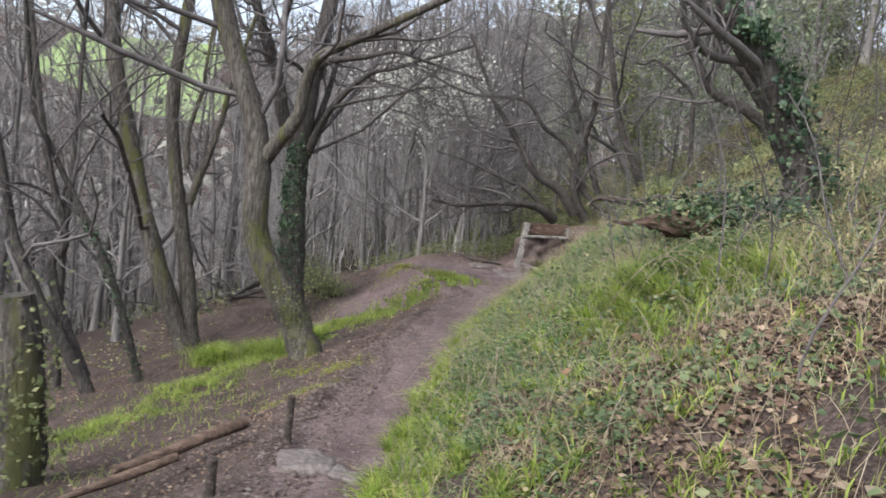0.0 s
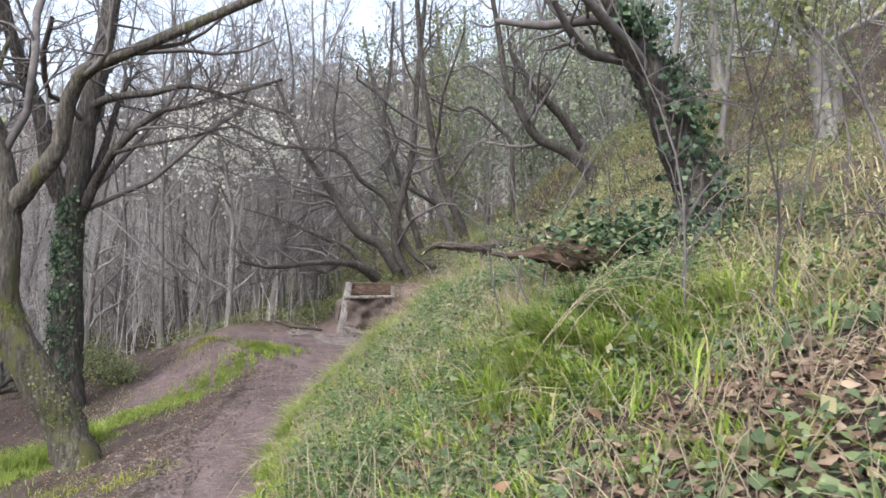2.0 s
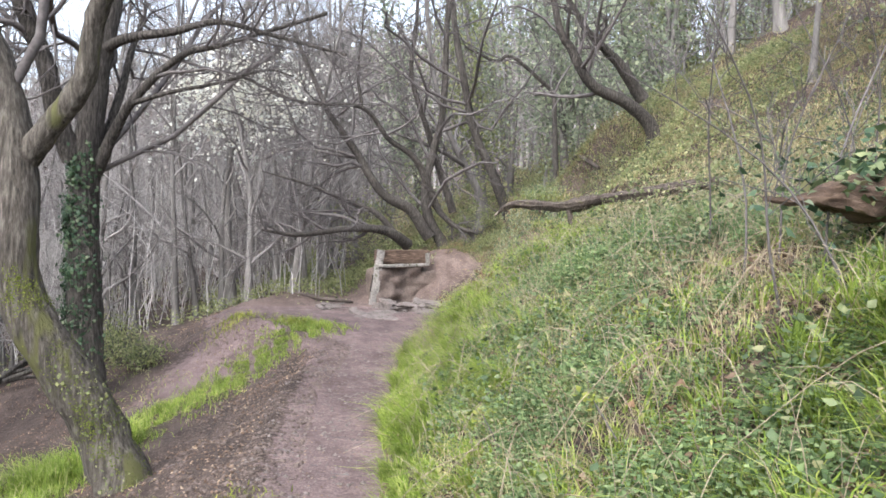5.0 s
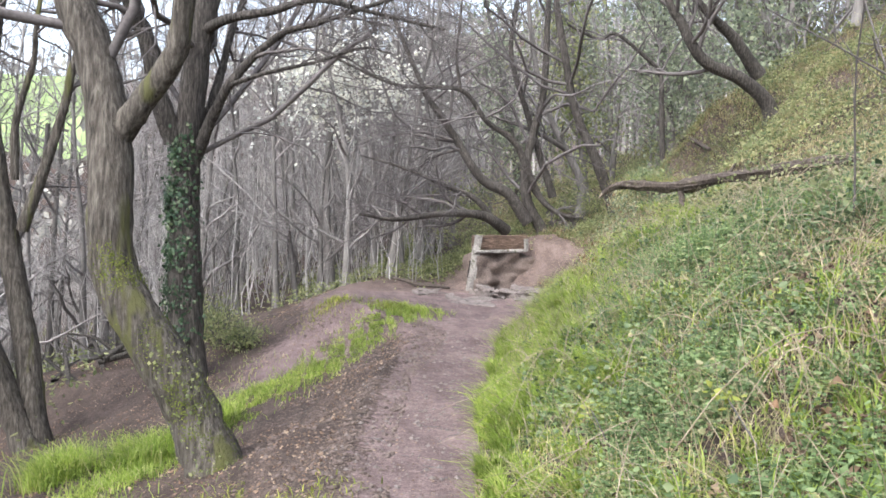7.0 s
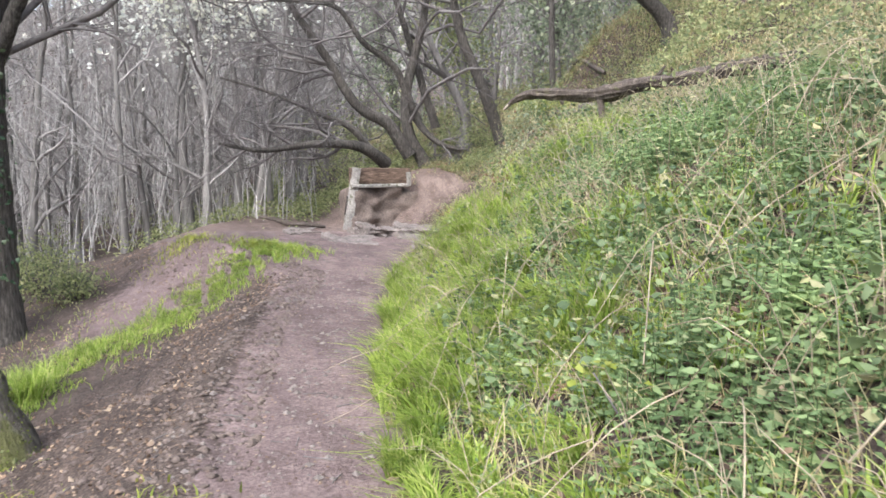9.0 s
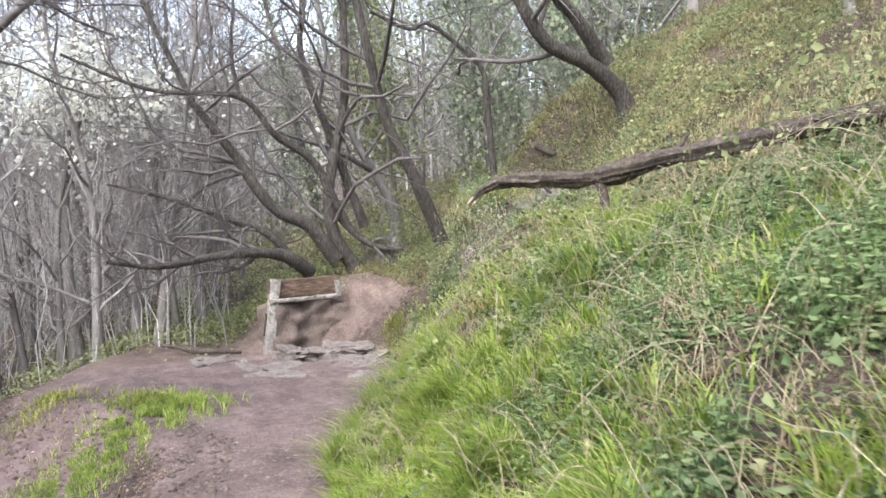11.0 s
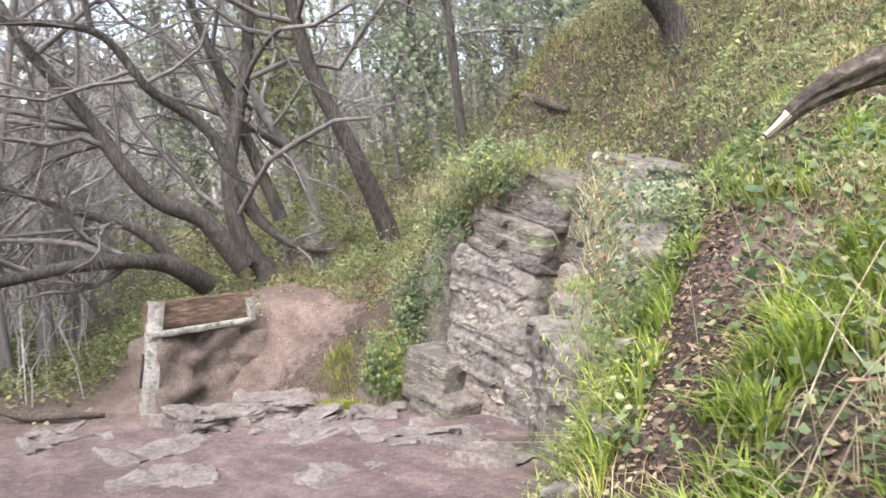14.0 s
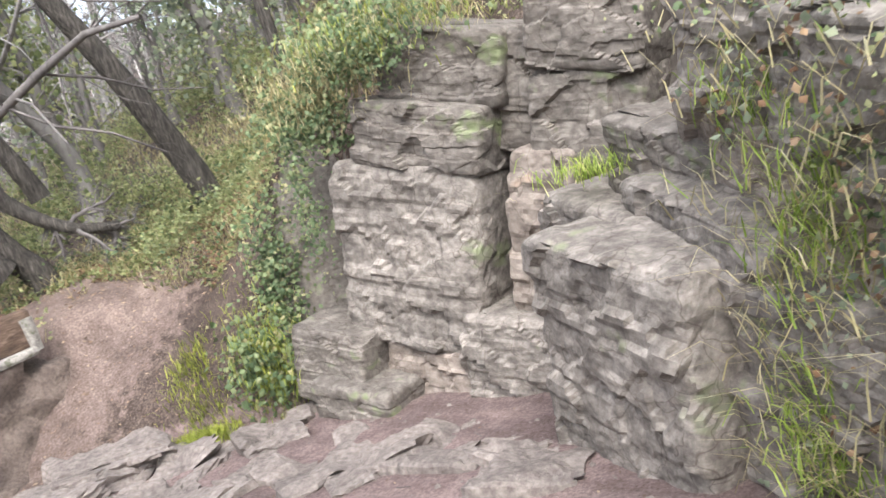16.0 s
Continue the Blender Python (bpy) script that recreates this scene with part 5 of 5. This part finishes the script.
q[..., 2] = land(q[..., 0], q[..., 1]) + 0.1 + 0.3 * np.sin(np.linspace(0.2, 2.9, 7))[None] * rng.uniform(0.4, 1.2, n)[:, None]
strew("bramble_stems", "long arching straw-coloured dead bramble stems", "stems", Geo().tubes(q, np.broadcast_to(np.linspace(0.0026, 0.0014, 7), (n, 7)), 4), M_STEM)
# thin saplings on the bank, each on its own
for i in range(40):
    x, y = band(1, 2.5, 9.5, 1.6, 6.0)
    tall = rng.uniform(0.7, 2.2)
    u = np.linspace(0, 1, 9)
    ax, ay = rng.normal(0, 0.3, 2)
    q = np.stack([ax * u ** 1.7 * tall + 0.04 * np.sin(u * 7 + i), ay * u ** 1.7 * tall, u * tall - 0.05], 1)
    root = thing("sapling", "thin bare straw-brown sapling on the bank", "sapling", on_land(x, y)[0], "thin bare saplings")
    part("stem", Geo().tubes(q, np.linspace(0.008, 0.003, 9), 5), M_TWIG, root)
    w, wr = spawn(rng, q[None], np.full((1, 9), 0.004), 9, 0.25, (0.2, 0.4), (25, 65), 0.2, 5, 0.14)
    w2, _ = spawn(rng, w, np.full(w.shape[:2], 0.003), 3, 0.3, (0.3, 0.6), (25, 65), 0.2, 4, 0.14)
    part("crown", Geo().tubes(w, np.full(w.shape[:2], 0.0026), 4).tubes(w2, np.full(w2.shape[:2], 0.0018), 3), M_TWIG, root)
n = 2600
x, y = band(n, 1.5, 15.5, 0.15, 2.9)
a, ln_ = rng.uniform(0, 2 * np.pi, n), rng.uniform(0.12, 0.42, n)
tilt_ = rng.uniform(0.3, 1.4, n)
u_ = np.linspace(0, 1, 4)
q = on_land(x, y, 0.02)[:, None] + np.stack([np.cos(a)[:, None] * np.sin(tilt_)[:, None] * u_ * ln_[:, None], np.sin(a)[:, None] * np.sin(tilt_)[:, None] * u_ * ln_[:, None], (np.cos(tilt_)[:, None] * u_ + 0.35 * np.sin(u_ * 2.6)) * ln_[:, None]], -1)
strew("dead_stalks", "fine pale dead stalks criss-crossing the green bank", "stalks", Geo().tubes(q, np.broadcast_to(np.linspace(0.0022, 0.001, 4), (n, 4)), 3), M_STEM)
n = 5200
y = rng.uniform(5, 20, n)
x = lerp_table(y, LEFT_X) - 0.9 - 4.5 * rng.random(n)
x, y = keep_where(x, y, 0.8, 71, 0.15)
strew("slope_tufts", "thin tufts of grass on the leafy slope below the path", "grass", blades(rng, on_land(x, y, -0.01), np.full(len(x), 0.11), 0.007, 1.0), M_GRASS)
# ivy, grass and moss on the rocks
spots_ = [((5.5, 20.75, 1.66), (0.16, 0.5, 0.2), 1500, 0.036), ((5.35, 21.6, 0.7), (0.1, 0.16, 0.5), 500, 0.034), ((5.35, 22.35, 0.1), (0.22, 0.2, 0.7), 1500, 0.045), ((5.55, 21.5, 1.35), (0.25, 0.5, 0.3), 1900, 0.04), ((5.7, 20.9, 1.85), (0.3, 0.9, 0.22), 1900, 0.04), ((5.0, 22.4, -0.5), (0.25, 0.3, 0.35), 900, 0.06), ((4.6, 17.0, 1.2), (0.5, 0.6, 0.16), 2400, 0.024), ((4.25, 17.05, 0.55), (0.22, 0.2, 0.5), 1700, 0.024), ((3.55, 16.3, 0.45), (0.3, 0.25, 0.35), 1500, 0.035)]
vs, fs, n0 = [], [], 0
for c, s, n, sz in spots_:
    v, f = leaves(rng, np.array(c) + rng.normal(size=(n, 3)) * np.array(s) * 0.55, sz, 0.5, up=np.array([-0.8, -0.4, 0.5]), long=1.1)
    vs.append(v)
    fs.append(f + n0)
    n0 += len(v)
strew("rock_ivy", "grey-green ivy hanging over the edge of the rock", "ivy", Geo().add(np.vstack(vs), np.vstack(fs)), M_BRAMBLE)
for (cx, cy, cz), (sx, sy, sz), n, hgt, mt in (((4.25, 17.25, 0.35), (0.14, 0.14, 0.22), 1000, 0.17, M_GRASS), ((5.3, 18.9, 0.52), (0.1, 0.16, 0.03), 260, 0.14, M_GRASS), ((4.6, 17.6, 0.75), (0.08, 0.1, 0.1), 260, 0.18, M_GRASS), ((5.8, 20.7, 1.75), (0.25, 0.6, 0.08), 1300, 0.13, M_DRY),
                                               ((5.4, 19.9, 1.7), (0.3, 0.7, 0.1), 700, 0.12, M_MOSS), ((3.35, 16.3, 0.35), (0.2, 0.15, 0.2), 800, 0.07, M_GRASS), ((4.3, 17.4, -0.4), (0.1, 0.12, 0.15), 1500, 0.13, M_GRASS), ((5.6, 21.3, 1.5), (0.2, 0.35, 0.14), 1500, 0.2, M_DRY), ((5.0, 22.3, -0.6), (0.16, 0.2, 0.3), 1100, 0.15, M_MOSS)):
    at = np.array([cx, cy, cz]) + rng.normal(size=(n, 3)) * np.array([sx, sy, sz])
    strew("rock_grass", "tuft of grass and moss growing from a rock ledge", "grass", blades(rng, at, np.full(n, hgt * 0.8), 0.006, 1.1), mt)

# small plants on the shoulder of the bank by the rock
x, y = keep_where(*band(13000, 15.6, 17.4, 0.15, 1.9), 0.3, 55, -0.15)
v, f = leaves(rng, on_land(x, y, 0) + np.stack([0 * x, 0 * x, 0.1 * rng.random(len(x))], 1), 0.032, 0.5, long=1.4)
strew("shoulder_plants", "ivy and small green plants on the shoulder of the bank", "plants", Geo().add(v, f), M_BRAMBLE)
n = 9000
u, w = rng.random(n), 0.22 + 0.75 * rng.random(n)
x, y = keep_where(2.7 + 1.75 * u - 0.48 * w, 15.5 + 0.95 * u + 0.88 * w, 0.25, 91, -0.3)
v, f = leaves(rng, on_land(x, y, 0) + np.stack([0 * x, 0 * x, (0.12 + 0.18 * (0.5 + 0.5 * value_noise(x, y, 0.3, 92))) * rng.random(len(x))], 1), 0.03, 0.5, long=1.5)
strew("nose_plants", "mixed green plants on the nose of the bank by the rock", "plants", Geo().add(v, f), M_SHRUB)
n = 3000
u, w = rng.random(n), 0.2 + 0.8 * rng.random(n)
x, y = keep_where(2.7 + 1.75 * u - 0.48 * w, 15.5 + 0.95 * u + 0.88 * w, 0.3, 93, 0.1)
strew("nose_grass", "tufts of mossy yellow-green grass by the rock", "grass", blades(rng, on_land(x, y, -0.01), np.full(len(x), 0.2), 0.007, 1.1), M_MOSS)
n = 1500
at = np.array([2.55, 7.4, 1.36]) + rng.normal(size=(n, 3)) * np.array([0.3, 0.16, 0.1])
v, f = leaves(rng, at, 0.055, 0.45, long=1.2)
strew("log_ivy", "dull green ivy and brambles over the rotten log", "ivy", Geo().add(v, f), M_BRAMBLE)
n = 2400
at = np.array([2.95, 7.45, 1.38]) + rng.normal(size=(n, 3)) * np.array([0.4, 0.25, 0.13])
v, f = leaves(rng, at, 0.06, 0.5, long=1.15)
strew("log_ivy", "dark glossy ivy heaped over the end of the rotten log", "ivy", Geo().add(v, f), M_IVY)
# plants over the earth slope past the rock, and over the broken face near the path
n = 14000
y = rng.uniform(22.2, 26.5, n)
x = 5.35 + 2.4 * rng.random(n) ** 0.8
x, y = keep_where(x, y, 0.5, 51, 0.1)
v, f = leaves(rng, on_land(x, y, 0) + np.stack([0 * x, 0 * x, 0.2 * rng.random(len(x))], 1), 0.05, 0.5, long=1.5)
strew("slope_plants", "ivy, moss and young leaves on the earth slope by the rock", "plants", Geo().add(v, f), M_SHRUB)
n = 7000
y = rng.uniform(22.2, 26.5, n)
x = 5.2 + 2.5 * rng.random(n) ** 0.8
x, y = keep_where(x, y, 0.4, 52, 0.0)
strew("slope_grass", "dry grass and moss on the earth slope by the rock", "grass", blades(rng, on_land(x, y, -0.01), np.full(len(x), 0.15), 0.009, 1.1), M_DRY)
for n, sz, mt, lb in ((2300, 0.034, M_HOLLY, "grey-green ivy and small plants over the broken rock face"), (2200, 0.03, M_SHRUB, "small fresh green plants over the broken rock face"), (700, 0.036, M_RUST, "withered brown leaves caught on the broken rock face")):
    s_, z_ = rng.uniform(1.75, 4.0, n), rng.uniform(-0.85, 1.4, n)
    k_ = value_noise(s_, z_, 0.35, int(n / 50)) > 0.05 - 0.4 * (s_ - 2.6)
    s_, z_ = s_[k_], z_[k_]
    at = np.stack([5.75 - 0.61 * s_ - 0.02, 19.4 - 0.793 * s_ + 0.02, z_], 1) + rng.normal(size=(len(s_), 3)) * 0.05
    v, f = leaves(rng, at, sz, 0.5, up=np.array([-0.7, 0.3, 0.6]), long=1.3)
    strew("face_plants", lb, "plants", Geo().add(v, f), mt)

n = 900
s_, z_ = rng.uniform(2.0, 4.0, n), rng.uniform(-0.8, 1.3, n)
at = np.stack([5.75 - 0.61 * s_ - 0.06, 19.4 - 0.793 * s_ + 0.05, z_], 1) + rng.normal(size=(n, 3)) * 0.06
strew("face_grass", "dry straw-coloured grass hanging over the broken rock face", "grass", blades(rng, at, np.full(n, 0.16), 0.006, 1.5), M_DRY)
n = 9000
y = rng.uniform(22.2, 26.0, n)
x = lerp_table(y, FOOT_X) + 1.2 + 3.0 * rng.random(n)
x, y = keep_where(x, y, 0.5, 57, -0.25)
v, f = leaves(rng, on_land(x, y, 0.01) + np.stack([0 * x, 0 * x, 0.14 * rng.random(len(x)) ** 2], 1), 0.045, 0.5, long=1.7, droop=0.5)
strew("dead_bracken_litter", "brown dead bracken and leaves on the earth slope by the rock", "leaf litter", Geo().add(v, f), M_RUST)
# pale weeds behind the sleepers
n = 13000
x, y = rng.uniform(-2.0, 4.6, n), rng.uniform(25.6, 32.0, n)
x, y = keep_where(x, y, 0.9, 58, -0.3)
v, f = leaves(rng, on_land(x, y, 0.02) + np.stack([0 * x, 0 * x, 0.4 * rng.random(len(x))], 1), 0.075, 0.45, long=1.6)
strew("pale_weeds", "pale yellow-green weeds on the bank behind the sleepers", "weeds", Geo().add(v, f), M_SHRUB)
# growth on the steep slope above the rock
n = 40000
y = rng.uniform(16.4, 26.0, n)
x = lerp_table(y, FOOT_X) + 1.1 + 4.6 * rng.random(n)
x, y = keep_where(x, y, 0.6, 97, -0.7)
hgt = (0.08 + 0.4 * smooth(value_noise(x, y, 0.8, 98), -0.3, 0.9)) * rng.random(len(x))
v, f = leaves(rng, on_land(x, y, 0) + np.stack([0 * x, 0 * x, hgt], 1), 0.055, 0.45, long=1.5)
strew("slope_scrub", "pale green brambles and young leaves above the rock", "scrub", Geo().add(v, f), M_SHRUB)
n = 5000
y = rng.uniform(16.4, 25.0, n)
x = lerp_table(y, FOOT_X) + 1.0 + 4.6 * rng.random(n)
x, y = keep_where(x, y, 0.5, 99, -0.2)
strew("slope_dry_grass", "dry grass and dead bracken above the rock", "grass", blades(rng, on_land(x, y, -0.02), np.full(len(x), 0.24), 0.009, 1.3), M_DRY)

# ---- scrub and evergreens on the hillside ----
n = 60000
y = rng.uniform(1, 48, n)
x = lerp_table(y, FOOT_X) + 2.4 + 24 * rng.random(n) ** 1.6
x, y = keep_where(x, y, 1.3, 33, -0.35)
strew("hill_grass", "rough pale grass and dead stalks over the hillside", "grass", blades(rng, on_land(x, y, -0.02), 0.28 + 0.12 * value_noise(x, y, 1.5, 34), 0.014, 1.0), M_DRY)
n = 70000
y = rng.uniform(1, 50, n)
x = lerp_table(y, FOOT_X) + 2.3 + 24 * rng.random(n) ** 1.5
x, y = keep_where(x, y, 1.7, 35, -0.1)
hgt = (0.25 + 0.75 * smooth(value_noise(x, y, 2.2, 36), -0.2, 0.8)) * rng.random(len(x))
v, f = leaves(rng, on_land(x, y, 0) + np.stack([0 * x, 0 * x, hgt], 1), 0.05, 0.4, long=1.5)
strew("hill_scrub", "low scrub of brambles and young leaves on the hillside", "scrub", Geo().add(v, f), M_SHRUB)
n = 34000
y = rng.uniform(15, 60, n)
x = rng.uniform(-14, 9, n)
k_ = (y > 24) | (x < -4.5)
x, y = x[k_], y[k_]
x, y = keep_where(x, y, 1.6, 37, 0.1)
v, f = leaves(rng, on_land(x, y, 0.02) + np.stack([0 * x, 0 * x, 0.45 * rng.random(len(x))], 1), 0.09, 0.5, long=1.6)
strew("wood_undergrowth", "low green undergrowth between the young trees", "undergrowth", Geo().add(v, f), M_SHRUB)
for sx, sy, sr, sh in ((-2.75, 18.6, 0.5, 0.8), (-3.2, 19.6, 0.55, 0.6), (-2.3, 18.0, 0.35, 0.45), (3.6, 27.6, 0.9, 0.6), (2.2, 27.4, 0.8, 0.5), (-3.0, 5.9, 0.28, 1.3), (6.6, 26.8, 0.7, 0.5)):
    n = int(900 * (sr + 0.2) * 2)
    c = on_land(np.array([sx]), np.array([sy]))[0]
    at = c + rng.normal(size=(n, 3)) * np.array([sr * 0.5, sr * 0.5, sh * 0.3]) + np.array([0, 0, sh * 0.5])
    root = thing("shrub", "small leafy shrub with fresh yellow-green leaves", "shrub", c, "small shrubs")
    v, f = leaves(rng, at - c, 0.055, 0.35, long=1.6)
    part("foliage", Geo().add(v, f), M_SHRUB, root)
    t = rng.normal(size=(14, 3)) * np.array([sr * 0.5, sr * 0.5, 0]) + np.array([0, 0, sh])
    q = t[:, None] * np.linspace(0, 1, 5)[None, :, None]
    part("branchwork", Geo().tubes(q, np.broadcast_to(np.linspace(0.008, 0.003, 5), (14, 5)), 4), M_TWIG, root)
for i, (ex, ey, eh) in enumerate(((7.5, 31, 9), (9.5, 28.5, 8), (11.5, 32, 10), (6.2, 35, 9), (13.5, 27, 8), (9, 37, 11), (15, 33, 10), (12.5, 22, 7), (17, 26, 9), (14, 17, 8), (18, 20, 9), (11, 15.5, 7), (8.5, 12.5, 7), (16, 40, 10), (20, 34, 10), (22, 28, 9), (19, 45, 11), (12, 42, 10), (24, 38, 10), (10.5, 24.5, 7), (15.5, 22.5, 8), (21, 17, 8))):
    z = float(land(ex, ey))
    lx, ly = rng.normal(0, 0.9, 2)
    tree, ln, rd = wood_tree("ivy_clad_tree", "leaning hillside tree thickly clad in grey-green ivy", [([(ex, ey, z - 0.3), (ex + lx * 0.3 - 0.2, ey + ly * 0.2, z + eh * 0.3), (ex + lx - 0.6, ey + ly, z + eh * 0.7), (ex + lx * 1.5 - 0.9, ey + ly * 1.4, z + eh)], 0.17, 0.04),
                             ([(ex - 0.1, ey, z + eh * 0.2), (ex - 0.9, ey + 0.2, z + eh * 0.45), (ex - 1.4, ey, z + eh * 0.8)], 0.1, 0.03)], M_POLE, 900 + i, (8, 6, 4), first=0.25, group="ivy-clad hillside trees", twig_r=0.006)
    # ivy foliage, its grey-green lifted to include the haze
    for j in range(2):
        clothe(tree, ln[j], rd[j], M_HOLLY if i % 4 else M_SHRUB, 950 + i * 2 + j, 2500, 0.12 if ey > 24 else 0.09, 0.12, 0.98, spread=1.0, label="grey-green ivy foliage")
# rough growth on the slope above the rock
n = 44000
x, y = rng.uniform(3.6, 11.5, n), rng.uniform(10.5, 27, n)
k_ = (x > lerp_table(y, FOOT_X) + 1.5)
x, y = keep_where(x[k_], y[k_], 0.7, 61, -0.8)
strew("rough_grass", "rough straw-coloured grass on the slope above the rock", "grass", blades(rng, on_land(x, y, -0.02), 0.2 + 0.1 * value_noise(x, y, 0.8, 62), 0.008, 1.2), M_DRY)
n = 30000
x, y = rng.uniform(3.4, 11.5, n), rng.uniform(10.5, 27, n)
k_ = (x > lerp_table(y, FOOT_X) + 1.4)
x, y = keep_where(x[k_], y[k_], 0.9, 63, -0.25)
v, f = leaves(rng, on_land(x, y, 0) + np.stack([0 * x, 0 * x, 0.32 * rng.random(len(x)) ** 1.3], 1), 0.05, 0.45, long=1.5)
strew("rough_scrub", "dull green brambles and ivy on the slope above the rock", "scrub", Geo().add(v, f), M_BRAMBLE)
# pale bushes coming into leaf behind the leaning trees
n = 42000
x, y = rng.uniform(1.5, 14, n), rng.uniform(26.5, 42, n)
x, y = keep_where(x, y, 1.2, 95, -0.05)
hgt = (0.4 + 2.6 * smooth(value_noise(x, y, 1.9, 96), -0.3, 0.8)) * rng.random(len(x)) ** 0.8
v, f = leaves(rng, on_land(x, y, 0) + np.stack([0 * x, 0 * x, hgt], 1), 0.085, 0.4, long=1.5)
strew("hill_bushes", "pale grey-green bushes coming into leaf behind the leaning trees", "bushes", Geo().add(v, f), M_SHRUB)
# bracken and large dead leaves
for px, py in ((2.75, 14.1), (2.35, 13.6), (3.0, 13.2), (2.2, 14.6)):
    n = 90
    c = on_land(np.array([px]), np.array([py]))[0]
    at = c + rng.normal(size=(n, 3)) * np.array([0.16, 0.2, 0.02]) + np.array([0, 0, 0.09])
    v, f = leaves(rng, at, 0.045, 0.4, long=2.6, droop=0.6)
    tagged(part("bracken", Geo().add(v, f), M_RUST), "rusty dead bracken fronds lying in the grass", "bracken", "dead bracken", "stuff")
for i, (px, py) in enumerate(((1.0, 7.1), (1.12, 7.2), (0.92, 7.25), (0.72, 6.3), (1.25, 4.9), (0.85, 4.6), (1.5, 5.3))):
    c = on_land(np.array([px]), np.array([py]), 0.08 + 0.03 * (i % 3))
    v, f = leaves(np.random.default_rng(i), c, 0.075, 0.6, long=1.25, droop=0.6)
    tagged(part("dead_leaf", Geo().add(v, f), M_RUST), "large curled brown dead leaf on the bank", "leaf", "large dead leaves")
for px, py, pz in ((0.75, 7.3, 0.42), (0.55, 8.3, 0.1)):
    c = np.array([px, py, pz])
    root = thing("sprout", "thin stem with fresh lime-green leaves", "plant", (px, py, float(land(px, py))), "fresh sprouts")
    b0 = np.array(root.location)
    part("stem", Geo().tubes(bend([b0 + (0.1, -0.25, -0.02), b0 + (0.05, -0.1, 0.12), b0 + (0, 0, 0.24)], 8) - b0, np.linspace(0.005, 0.003, 8), 5), M_TWIG, root)
    v, f = leaves(rng, rng.normal(size=(14, 3)) * np.array([0.06, 0.06, 0.03]) + np.array([0, 0, 0.24]), 0.036, 0.6, long=1.2)
    part("leaves", Geo().add(v, f), M_MOSS, root, "lime-green young leaves")
# white blossom
bx, by = -1.0, 28.4
bz = float(land(bx, by))
tree, ln, rd = wood_tree("blossom_tree", "bare-branched cherry tree covered in white blossom", [([(bx, by, bz - 0.3), (bx - 0.2, by, bz + 3), (bx, by, bz + 6.5), (bx + 0.3, by, bz + 9.5)], 0.16, 0.03)], M_POLE, 990, (14, 6, 3), first=0.45, twig_r=0.006)
n = 2600
at = np.array([-0.91, by - 0.9, 4.55]) + rng.normal(size=(n, 3)) * np.array([1.15, 0.5, 0.75])
at += 0.18 * np.round(rng.normal(size=(n, 3)))
v, f = leaves(rng, at - np.array(tree.location), 0.13, 0.3, long=1.1)
part("blossom", Geo().add(v, f), M_BLOSSOM, tree, "white blossom")
